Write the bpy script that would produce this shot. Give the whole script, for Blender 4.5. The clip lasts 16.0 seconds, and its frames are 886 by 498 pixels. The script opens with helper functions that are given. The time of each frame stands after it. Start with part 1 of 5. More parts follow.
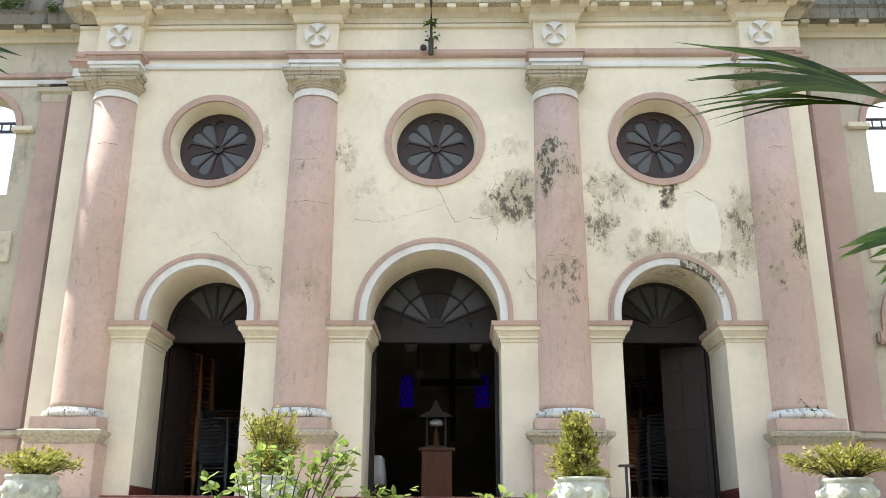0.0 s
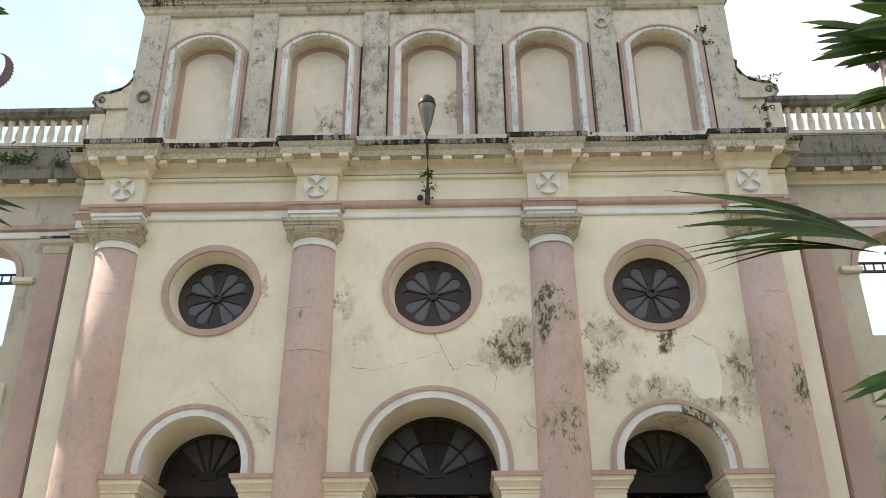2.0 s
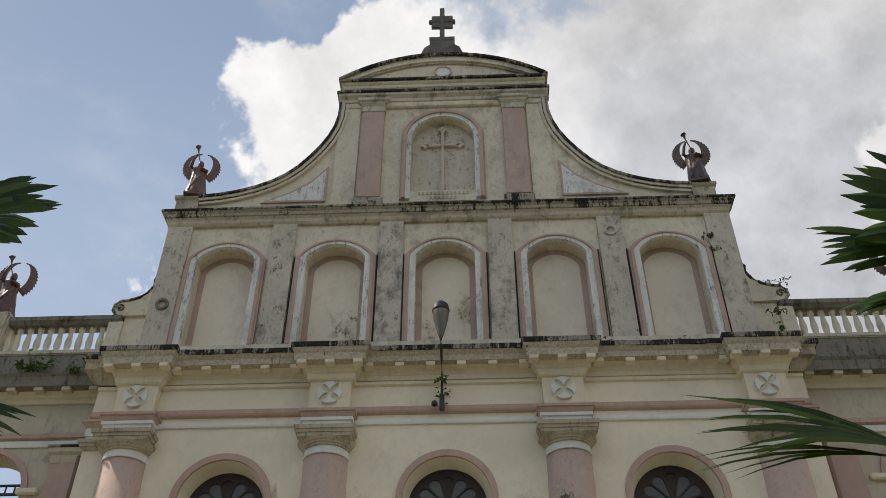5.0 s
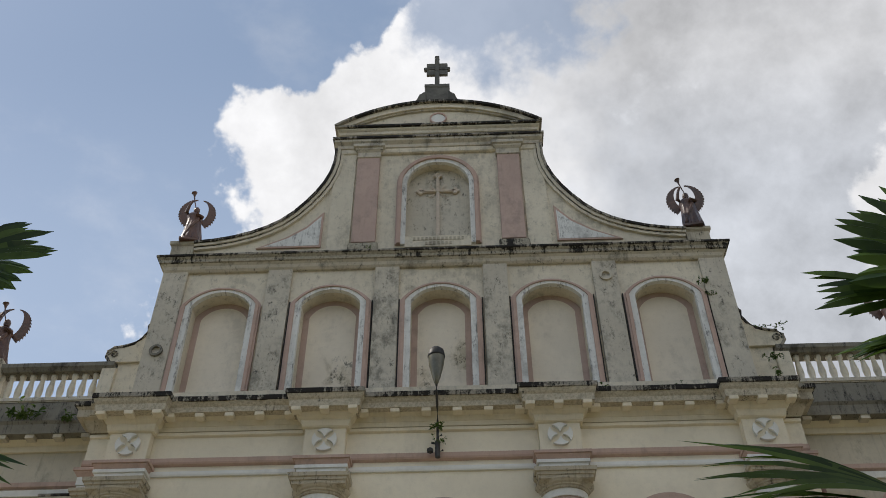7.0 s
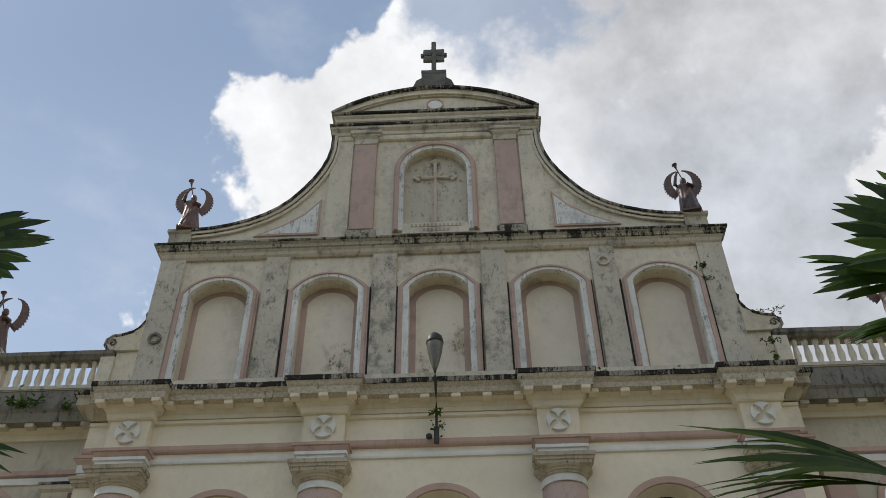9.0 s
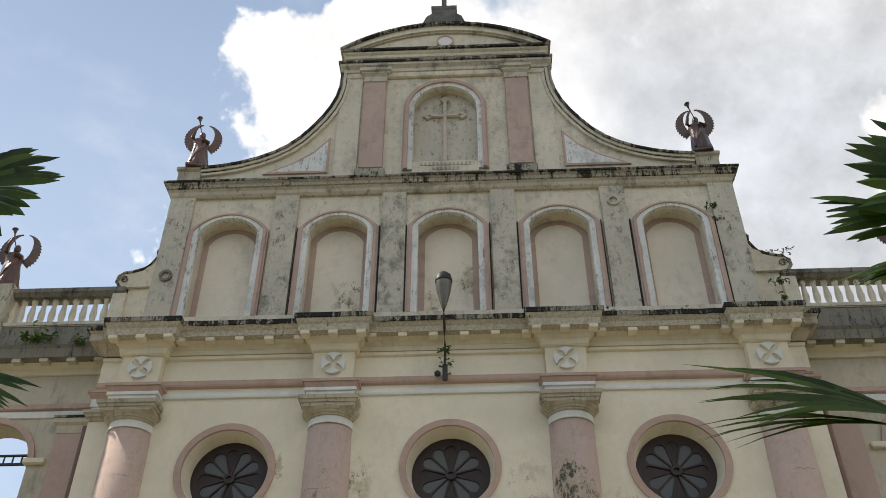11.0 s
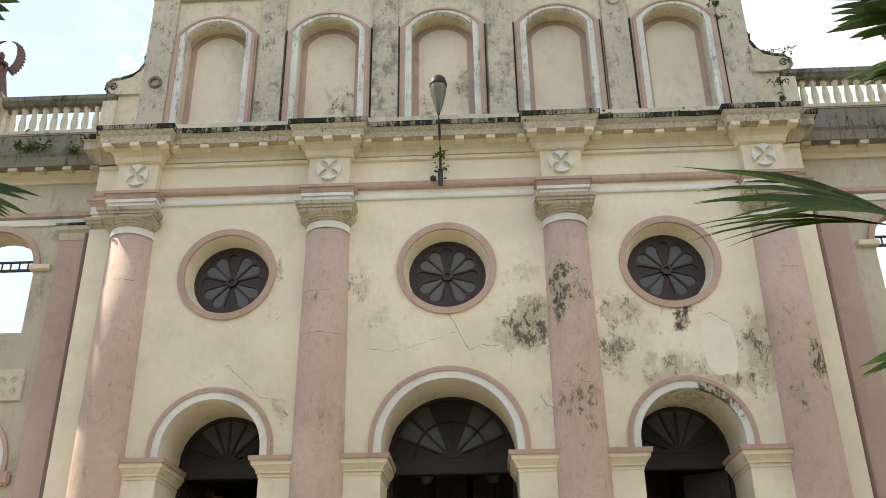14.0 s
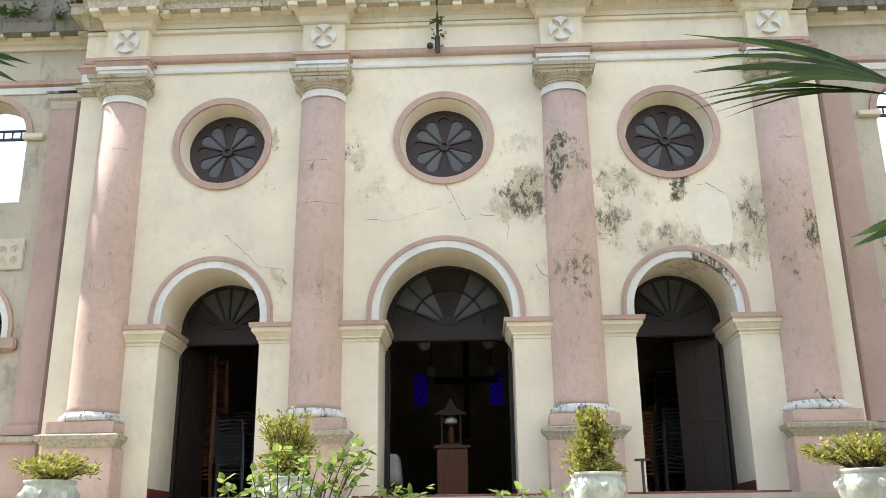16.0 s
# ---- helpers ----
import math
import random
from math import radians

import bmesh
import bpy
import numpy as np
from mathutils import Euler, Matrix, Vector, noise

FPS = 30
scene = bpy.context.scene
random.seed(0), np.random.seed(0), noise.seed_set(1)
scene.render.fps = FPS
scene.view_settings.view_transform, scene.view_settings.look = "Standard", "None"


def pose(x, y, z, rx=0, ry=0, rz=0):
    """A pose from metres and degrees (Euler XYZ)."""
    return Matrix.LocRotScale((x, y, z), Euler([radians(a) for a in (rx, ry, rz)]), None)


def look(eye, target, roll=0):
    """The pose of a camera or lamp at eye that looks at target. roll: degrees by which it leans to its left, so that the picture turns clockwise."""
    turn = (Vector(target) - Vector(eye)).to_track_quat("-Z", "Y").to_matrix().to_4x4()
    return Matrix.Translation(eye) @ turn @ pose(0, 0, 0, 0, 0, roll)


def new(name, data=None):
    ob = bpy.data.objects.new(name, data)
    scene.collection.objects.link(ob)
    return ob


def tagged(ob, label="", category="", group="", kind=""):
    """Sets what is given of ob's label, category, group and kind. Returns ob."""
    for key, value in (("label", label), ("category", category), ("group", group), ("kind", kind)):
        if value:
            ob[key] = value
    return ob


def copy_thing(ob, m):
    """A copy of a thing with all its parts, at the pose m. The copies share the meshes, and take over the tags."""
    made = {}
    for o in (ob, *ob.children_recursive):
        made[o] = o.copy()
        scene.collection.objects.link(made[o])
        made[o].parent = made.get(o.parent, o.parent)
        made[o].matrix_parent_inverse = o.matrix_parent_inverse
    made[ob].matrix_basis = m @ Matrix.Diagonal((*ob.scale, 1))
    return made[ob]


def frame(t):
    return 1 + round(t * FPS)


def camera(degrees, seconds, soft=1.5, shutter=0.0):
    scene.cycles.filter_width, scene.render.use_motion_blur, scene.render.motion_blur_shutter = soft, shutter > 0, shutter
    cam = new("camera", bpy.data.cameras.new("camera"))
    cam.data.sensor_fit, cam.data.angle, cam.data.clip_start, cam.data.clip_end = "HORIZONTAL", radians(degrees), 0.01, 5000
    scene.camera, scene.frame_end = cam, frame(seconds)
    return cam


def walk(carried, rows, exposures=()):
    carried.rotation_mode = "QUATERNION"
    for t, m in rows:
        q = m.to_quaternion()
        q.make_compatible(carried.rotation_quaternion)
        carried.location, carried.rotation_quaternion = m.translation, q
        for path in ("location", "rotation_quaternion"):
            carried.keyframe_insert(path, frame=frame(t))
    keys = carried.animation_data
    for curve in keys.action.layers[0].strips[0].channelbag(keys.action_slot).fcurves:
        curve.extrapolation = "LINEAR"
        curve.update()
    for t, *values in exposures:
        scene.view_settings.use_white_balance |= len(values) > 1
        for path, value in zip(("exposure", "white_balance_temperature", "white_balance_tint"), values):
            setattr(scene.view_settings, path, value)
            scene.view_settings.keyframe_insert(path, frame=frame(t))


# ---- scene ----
cam = camera(51.65, 16.0, soft=0.85)
EYE = (0.45, 0.0, 1.55)
# seconds, yaw, pitch, roll of a camera that tilts where it stands
ROWS = [
    (0.0, 1.388, 17.880, 0.341),
    (0.5, 1.267, 19.969, 0.219),
    (1.0, 1.172, 22.442, 0.088),
    (1.5, 1.163, 24.938, -0.083),
    (2.0, 1.231, 27.068, -0.245),
    (2.5, 1.398, 29.203, -0.222),
    (3.0, 1.558, 31.389, -0.217),
    (3.5, 1.708, 33.808, -0.186),
    (4.0, 1.911, 36.284, -0.117),
    (4.5, 2.071, 38.141, -0.088),
    (5.0, 2.246, 39.856, 0.000),
    (7.5, 1.633, 42.848, -0.591),
    (8.0, 1.454, 42.955, -0.812),
    (8.5, 1.444, 42.778, -0.902),
    (9.0, 1.672, 41.837, -0.840),
    (11.5, 2.489, 36.505, -0.012),
    (12.0, 2.366, 34.536, -0.295),
    (12.5, 2.287, 32.421, -0.460),
    (13.0, 2.171, 30.139, -0.629),
    (13.5, 2.106, 27.900, -0.770),
    (14.0, 2.211, 25.857, -0.753),
    (14.5, 2.293, 23.876, -0.756),
    (15.0, 2.233, 21.941, -0.762),
    (15.5, 2.153, 19.868, -0.731),
    (16.0, 2.111, 17.745, -0.690),
]
EXPOSURES = [(0.0, 2.02, 6500, 12), (1.5, 1.72, 6700, 12), (2.5, 1.35, 6950, 12), (3.5, 0.75, 7000, 12), (5.0, 0.52, 6850, 12), (9.0, 0.56, 6650, 11), (11.5, 0.9, 6900, 11), (12.1, 0.82, 6950, 12), (12.5, 0.88, 7000, 12), (13.5, 1.38, 7150, 12), (14.5, 1.62, 7250, 12), (15.5, 1.82, 6900, 12), (16.0, 2.0, 6550, 12)]
walk(cam, [(t, pose(*EYE, 90 + pitch, 0, yaw) @ pose(0, 0, 0, 0, 0, roll)) for t, yaw, pitch, roll in ROWS], EXPOSURES)

# ---- light ----
SUN_EL, SUN_AZ = radians(48), radians(-82.5)   # azimuth from +y towards +x
sun_dir = Vector((math.sin(SUN_AZ) * math.cos(SUN_EL), math.cos(SUN_AZ) * math.cos(SUN_EL), math.sin(SUN_EL)))
sun = new("sun", bpy.data.lights.new("sun", "SUN"))
sun.data.energy, sun.data.angle, sun.data.color = 2.2, radians(0.6), (1.0, 0.95, 0.86)
sun.matrix_world = look(tuple(sun_dir * 60), (0, 0, 0))


class Nodes:
    """A small hand for node trees."""

    def __init__(self, tree):
        self.tree = tree
        tree.nodes.clear()

    def add(self, kind, **props):
        n = self.tree.nodes.new(kind)
        for k, v in props.items():
            if k in n.inputs:
                n.inputs[k].default_value = v
            else:
                setattr(n, k, v)
        return n

    def link(self, a, b):
        self.tree.links.new(a, b)

    def put(self, value, socket):
        if isinstance(value, (int, float, tuple)):
            socket.default_value = value
        else:
            self.link(value, socket)

    def math(self, op, a, b=0.0, c=0.0, clamp=False):
        n = self.add("ShaderNodeMath", operation=op, use_clamp=clamp)
        for i, v in enumerate((a, b, c)):
            self.put(v, n.inputs[i])
        return n.outputs[0]

    def ramp(self, v, lo, hi, out0=0.0, out1=1.0):
        n = self.add("ShaderNodeMapRange", interpolation_type="SMOOTHSTEP")
        for i, w in enumerate((v, lo, hi, out0, out1)):
            self.put(w, n.inputs[i])
        return n.outputs[0]

    def mix(self, fac, a, b, blend="MIX"):
        n = self.add("ShaderNodeMix", data_type="RGBA", blend_type=blend)
        self.put(fac, n.inputs[0])
        self.put(a, n.inputs[6])
        self.put(b, n.inputs[7])
        return n.outputs[2]

    def noise(self, vec, scale, detail=4.0, rough=0.6):
        n = self.add("ShaderNodeTexNoise")
        n.inputs["Scale"].default_value, n.inputs["Detail"].default_value, n.inputs["Roughness"].default_value = scale, detail, rough
        self.link(vec, n.inputs["Vector"])
        return n.outputs[0]

    def stretch(self, vec, s, shift=(0, 0, 0)):
        n = self.add("ShaderNodeMapping")
        n.inputs["Scale"].default_value, n.inputs["Location"].default_value = s, shift
        self.link(vec, n.inputs["Vector"])
        return n.outputs[0]


def rgb(r, g, b):
    return (r, g, b, 1.0)


# world: clear sky with a bank of cumulus
world = bpy.data.worlds.new("sky")
scene.world = world
world.use_nodes = True
N = Nodes(world.node_tree)
sky = N.add("ShaderNodeTexSky", sky_type="NISHITA", sun_disc=False, sun_elevation=SUN_EL, sun_rotation=SUN_AZ)
sky.air_density, sky.dust_density, sky.ozone_density = 1.0, 0.7, 1.0
co = N.add("ShaderNodeTexCoord").outputs["Generated"]
sep = N.add("ShaderNodeSeparateXYZ")
N.link(co, sep.inputs[0])
ahead = N.math("MAXIMUM", N.math("ABSOLUTE", sep.outputs[1]), 0.05)
u = N.math("DIVIDE", sep.outputs[0], ahead)
v = N.math("DIVIDE", sep.outputs[2], ahead)
billow = N.noise(co, 7.0, 12.0, 0.62)
lumps = N.noise(co, 19.0, 8.0, 0.6)
puffs = N.add("ShaderNodeTexVoronoi", feature="SMOOTH_F1")
puffs.inputs["Scale"].default_value, puffs.inputs["Detail"].default_value, puffs.inputs["Roughness"].default_value = 13.0, 4.0, 0.6
N.link(co, puffs.inputs["Vector"])


def lobe(cu, cv, size, squash=1.0):
    """How far a direction lies inside a round lobe, in slopes."""
    a, b = N.math("SUBTRACT", u, cu), N.math("MULTIPLY", N.math("SUBTRACT", v, cv), squash)
    return N.math("SUBTRACT", size, N.math("SQRT", N.math("ADD", N.math("MULTIPLY", a, a), N.math("MULTIPLY", b, b))))


edge = N.math("SUBTRACT", N.math("MULTIPLY", N.math("SUBTRACT", billow, 0.5), 0.24), N.math("MULTIPLY", N.math("SUBTRACT", puffs.outputs[0], 0.4), 0.10))
edge = N.math("ADD", edge, N.math("MULTIPLY", N.math("SUBTRACT", lumps, 0.5), 0.07))
# the bank's western flank, its stepped crest and a small cloud below it
flank = N.math("ADD", u, N.ramp(v, 0.97, 1.26, 0.385, 0.455))
crest = N.math("ADD", N.ramp(u, -0.29, -0.19, 1.385, 1.50), N.ramp(u, -0.17, 0.05, 0.0, 0.6))
bank = N.math("MINIMUM", flank, N.math("SUBTRACT", crest, v))
bank = N.math("MAXIMUM", bank, lobe(-0.36, 0.865, 0.135))
gap = N.math("MULTIPLY", lobe(0.05, 1.56, 0.10, 0.8), -1.0)
cover = N.ramp(N.math("ADD", bank, edge), -0.008, 0.03)
cover = N.math("MULTIPLY", cover, N.ramp(N.math("ADD", gap, N.math("MULTIPLY", edge, 1.4)), -0.06, 0.05, 0.25, 1.0))
cover = N.math("MULTIPLY", cover, N.ramp(v, 0.15, 0.5))
wisp = N.math("MULTIPLY", N.ramp(N.noise(N.stretch(co, (1, 1, 1.8), (1.3, 0.2, 0.9)), 3.5, 8.0, 0.6), 0.50, 0.75), 0.25)
cover = N.math("MAXIMUM", cover, wisp)
# white flank, thin grey veil in the east, a second white cloud beyond it
veil = N.ramp(N.math("ADD", u, N.math("MULTIPLY", edge, 2.0)), -0.12, 0.22)
value = N.math("SUBTRACT", 0.82, N.math("MULTIPLY", veil, 0.27))
value = N.math("ADD", value, N.math("MULTIPLY", N.math("SUBTRACT", billow, 0.5), 0.55))
value = N.math("ADD", value, N.math("MULTIPLY", N.math("SUBTRACT", lumps, 0.5), 0.32))
value = N.math("ADD", value, N.math("MULTIPLY", N.ramp(N.math("ADD", lobe(0.32, 1.33, 0.12, 0.6), N.math("MULTIPLY", edge, 1.5)), -0.04, 0.10), 0.22))
rim = N.math("SUBTRACT", u, N.math("ADD", 0.545, N.math("MULTIPLY", N.math("MAXIMUM", N.math("SUBTRACT", v, 1.03), 0.0), 0.62)))
second = N.ramp(N.math("ADD", rim, N.math("MULTIPLY", edge, 0.9)), -0.005, 0.03)
value = N.math("ADD", value, N.math("MULTIPLY", second, 0.22))
thin = N.math("MULTIPLY", N.math("MULTIPLY", veil, N.math("SUBTRACT", 1.0, second)), N.ramp(v, 1.45, 1.0, 0.15, 0.7))
white = N.add("ShaderNodeCombineColor")
for i, (k, h) in enumerate(((7.3, -0.55), (7.5, -0.1), (7.75, 0.6))):
    N.put(N.math("MULTIPLY", value, N.math("ADD", N.math("MULTIPLY", thin, h), k)), white.inputs[i])
bg = N.add("ShaderNodeBackground", Strength=0.1)
N.link(N.mix(cover, N.mix(0.65, sky.outputs[0], N.mix(N.ramp(v, 0.7, 1.5), rgb(3.1, 3.85, 4.9), rgb(2.0, 2.7, 3.75))), white.outputs[0]), bg.inputs[0])
N.link(bg.outputs[0], N.add("ShaderNodeOutputWorld").inputs[0])

# ---- materials ----


def material(name):
    m = bpy.data.materials.new(name)
    m.use_nodes = True
    return m, Nodes(m.node_tree)


def finish(n, colour, rough=0.85, height=None, bump=0.3, dist=0.01, metal=0.0, **extra):
    b = n.add("ShaderNodeBsdfPrincipled")
    n.put(colour, b.inputs["Base Color"])
    n.put(rough, b.inputs["Roughness"])
    n.put(metal, b.inputs["Metallic"])
    for k, val in extra.items():
        n.put(val, b.inputs[k.replace("_", " ")])
    if height is not None:
        bp = n.add("ShaderNodeBump", Strength=bump, Distance=dist)
        n.put(height, bp.inputs["Height"])
        n.link(bp.outputs[0], b.inputs["Normal"])
    n.link(b.outputs[0], n.add("ShaderNodeOutputMaterial").inputs[0])


def spots(n, pos, blobs):
    """Sum of soft spots (x, z, width, height, strength) on the facade."""
    w = n.add("ShaderNodeTexNoise")
    w.inputs["Scale"].default_value, w.inputs["Detail"].default_value, w.inputs["Roughness"].default_value = 3.2, 6.0, 0.65
    n.link(pos, w.inputs["Vector"])
    off = n.add("ShaderNodeVectorMath", operation="MULTIPLY_ADD")
    n.link(w.outputs["Color"], off.inputs[0])
    off.inputs[1].default_value, off.inputs[2].default_value = (0.9, 0.0, 1.1), (-0.45, 0.0, -0.55)
    moved = n.add("ShaderNodeVectorMath", operation="ADD")
    n.link(pos, moved.inputs[0])
    n.link(off.outputs[0], moved.inputs[1])
    s = n.add("ShaderNodeSeparateXYZ")
    n.link(moved.outputs[0], s.inputs[0])
    total = 0.0
    for x, z, w, h, k in blobs:
        dx = n.math("DIVIDE", n.math("SUBTRACT", s.outputs[0], x), w)
        dz = n.math("DIVIDE", n.math("SUBTRACT", s.outputs[2], z), h)
        r = n.math("ADD", n.math("MULTIPLY", dx, dx), n.math("MULTIPLY", dz, dz))
        total = n.math("MAXIMUM", n.ramp(r, 0.0, 1.0, k, 0.0), total)
    return total


def stucco(name, base, grime, blobs=(), soft=0.25, mould=0.0, streak=0.0, grimecol=(0.11, 0.105, 0.085), run_down=0.7):
    """Painted lime plaster: uneven wash, grey grime, rain streaks and patches of black mildew."""
    m, n = material(name)
    pos = n.add("ShaderNodeNewGeometry").outputs["Position"]
    wash = n.noise(pos, 0.9, 5.0, 0.55)
    fine = n.noise(pos, 9.0, 6.0, 0.7)
    grain = n.noise(pos, 70.0, 3.0, 0.6)
    dark = tuple(c * 0.86 for c in base)
    colour = n.mix(n.ramp(wash, 0.32, 0.70), rgb(*dark), rgb(*base))
    colour = n.mix(n.math("MULTIPLY", n.ramp(fine, 0.45, 0.75), soft), colour, rgb(*(c * 0.72 for c in base)))
    drip = n.noise(n.stretch(pos, (7.0, 2.0, 0.5)), 2.2, 8.0, 0.7)
    patch = n.noise(n.stretch(pos, (1, 1, 0.55), (2.0, 0, 5.0)), 1.5, 8.0, 0.68)
    blot = n.noise(n.stretch(pos, (1, 1, 0.8), (7.0, 0, 1.0)), 4.2, 9.0, 0.72)
    patch = n.math("ADD", n.math("MULTIPLY", patch, 0.55), n.math("MULTIPLY", blot, 0.45))
    g = n.math("ADD", n.math("MULTIPLY", n.ramp(patch, 0.50, 0.64), grime), n.math("MULTIPLY", n.ramp(drip, 0.52, 0.74), streak))
    colour = n.mix(n.math("MINIMUM", g, 0.85), colour, rgb(*grimecol))
    speck = n.noise(n.stretch(pos, (1, 1, 0.55)), 9.5, 12.0, 0.82)
    if blobs:
        s = spots(n, pos, blobs)
        k = n.ramp(n.math("ADD", n.math("MULTIPLY", s, 0.13), speck), 0.61, 0.66)
        stain = n.ramp(n.math("ADD", n.math("MULTIPLY", s, 0.14), patch), 0.52, 0.62)
        colour = n.mix(n.math("MULTIPLY", n.math("MULTIPLY", stain, s, 0.0, True), 0.75), colour, rgb(0.40, 0.335, 0.215))
        colour = n.mix(n.math("MULTIPLY", n.math("MULTIPLY", k, s, 0.0, True), 0.92), colour, rgb(0.05, 0.045, 0.034))
    if mould:
        colour = n.mix(n.math("MULTIPLY", n.ramp(n.math("ADD", speck, n.math("MULTIPLY", n.math("SUBTRACT", drip, 0.5), run_down)), 0.53, 0.66), mould), colour, rgb(0.03, 0.029, 0.026))
    pit = n.ramp(n.noise(pos, 26.0, 5.0, 0.7), 0.60, 0.74)
    colour = n.mix(n.math("MULTIPLY", pit, 0.34), colour, rgb(*(c * 0.45 for c in base)))
    h = n.math("ADD", n.math("MULTIPLY", wash, 2.0), n.math("ADD", fine, n.math("MULTIPLY", grain, 0.3)))
    finish(n, colour, n.ramp(fine, 0.2, 0.8, 0.8, 0.95), h, 0.35, 0.012)
    return m


CREAM, PINK, WHITE = (0.82, 0.745, 0.58), (0.615, 0.455, 0.375), (0.80, 0.80, 0.76)
WALL_SPOTS = ((1.2, 6.55, 0.62, 0.62, 0.95), (1.18, 7.4, 0.4, 0.35, 0.45), (0.6, 7.0, 0.35, 0.3, 0.6), (2.6, 6.75, 0.5, 0.42, 0.72), (2.5, 6.05, 0.42, 0.75, 0.8), (3.55, 6.65, 0.24, 0.38, 1.15),
              (3.35, 5.75, 0.9, 0.4, 0.7), (4.15, 5.6, 0.8, 0.4, 0.8), (4.55, 6.0, 0.45, 1.1, 0.8), (3.3, 6.6, 0.5, 0.4, 0.45), (-1.45, 7.35, 0.36, 0.45, 0.7), (-4.78, 7.6, 0.24, 0.2, 0.8),
              (-2.62, 7.6, 0.16, 0.28, 0.85), (-2.72, 6.9, 0.14, 0.2, 0.5), (-2.5, 5.3, 0.14, 0.16, 0.7), (1.4, 5.2, 0.35, 0.4, 0.5), (-1.0, 6.6, 0.5, 0.4, 0.4))
SHAFT_SPOTS = ((1.72, 7.0, 0.26, 0.75, 1.15), (1.95, 6.9, 0.35, 0.5, 0.85), (1.9, 5.2, 0.5, 0.7, 0.75), (5.4, 5.8, 0.25, 0.5, 1.1), (5.0, 6.3, 0.5, 0.6, 0.5), (-1.95, 7.05, 0.36, 0.42, 0.5), (-1.8, 5.0, 0.3, 0.6, 0.4),
               (4.95, 5.3, 0.2, 0.25, 0.8), (-5.1, 5.4, 0.5, 0.5, 0.4))
M_WALL = stucco("cream_wall", (0.86, 0.785, 0.62), 0.10, WALL_SPOTS, 0.3)
# wing plaster: cream and pink darkened to hold the wings' shade, plus grime
M_AISLESHADE = stucco("shaded_aisle_cream", (0.58, 0.525, 0.41), 0.4, (), 0.5, 0.0, 0.3)
M_AISLEPINKSHADE = stucco("shaded_aisle_pink", (0.53, 0.385, 0.325), 0.2, (), 0.3)
M_UPPERPINK = stucco("faded_pink", (0.53, 0.39, 0.33), 0.3, (), 0.4, 0.0, 0.2)
M_CREAM = stucco("cream_plaster", CREAM, 0.16, (), 0.3, 0.0, 0.12)
M_PINK = stucco("pink_plaster", PINK, 0.22, SHAFT_SPOTS, 0.6, 0.24, 0.08, (0.20, 0.145, 0.11), 0.3)
M_PINKTRIM = stucco("pink_trim", (0.54, 0.385, 0.315), 0.25, (), 0.4, 0.0, 0.2)
M_WHITE = stucco("white_trim", WHITE, 0.15, ((3.95, 5.35, 0.5, 0.42, 1.1),), 0.3)
M_WORNWHITE = stucco("worn_white", (0.78, 0.78, 0.74), 0.4, (), 0.5, 0.6, 0.3)
M_TORUS = stucco("mouldy_white", (0.76, 0.76, 0.71), 0.7, (), 0.5, 1.0, 0.5, (0.16, 0.15, 0.12), 0.9)
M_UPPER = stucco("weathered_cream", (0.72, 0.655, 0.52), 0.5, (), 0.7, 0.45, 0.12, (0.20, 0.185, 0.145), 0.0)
M_PANEL = stucco("niche_cream", (0.80, 0.72, 0.59), 0.2, ((-1.8, 10.95, 0.4, 0.45, 0.8), (0.45, 11.3, 0.35, 0.5, 0.8), (-0.4, 10.7, 0.3, 0.3, 0.7)), 0.3)
M_RELIEF = stucco("relief_plaster", (0.66, 0.565, 0.46), 0.3, (), 0.4, 0.2)
M_GREY = stucco("weathered_grey", (0.60, 0.55, 0.45), 0.85, (), 0.8, 0.9, 0.15, (0.17, 0.16, 0.13), 0.0)
M_CORNICE = stucco("mouldy_cornice", (0.52, 0.465, 0.355), 0.55, (), 0.6, 0.85, 0.5, (0.08, 0.07, 0.055), 0.3)
M_MOTTLE = stucco("mottled_mould", (0.23, 0.215, 0.175), 0.9, (), 0.7, 1.0, 0.7, (0.035, 0.033, 0.028), 0.4)


def drips(name, base, amount):
    """Ledge plaster with black mould that runs down it in uneven streaks."""
    m, n = material(name)
    pos = n.add("ShaderNodeNewGeometry").outputs["Position"]
    run_ = n.noise(n.stretch(pos, (5.0, 3.0, 0.5)), 2.0, 10.0, 0.75)
    big = n.noise(n.stretch(pos, (1, 1, 0.4)), 1.4, 5.0, 0.65)
    fine = n.noise(pos, 22.0, 6.0, 0.7)
    colour = n.mix(n.ramp(fine, 0.35, 0.7), rgb(*base), rgb(*(c * 0.6 for c in base)))
    k = n.math("ADD", n.math("ADD", n.math("MULTIPLY", run_, 0.42), n.math("MULTIPLY", big, 0.42)), n.math("MULTIPLY", fine, 0.18))
    colour = n.mix(n.ramp(k, 0.545 - amount, 0.60 - amount), colour, rgb(0.018, 0.016, 0.013))
    finish(n, colour, 0.95, n.math("ADD", run_, fine), 0.6, 0.02)
    return m


M_BLACKEDGE = drips("black_mould", (0.36, 0.33, 0.27), 0.08)
M_CAPDRIP = drips("streaked_ledge", (0.52, 0.475, 0.36), -0.015)
M_CORONA = drips("mouldy_corona", (0.56, 0.50, 0.38), -0.03)
M_DRIP = drips("streaked_cornice", (0.42, 0.385, 0.30), 0.03)


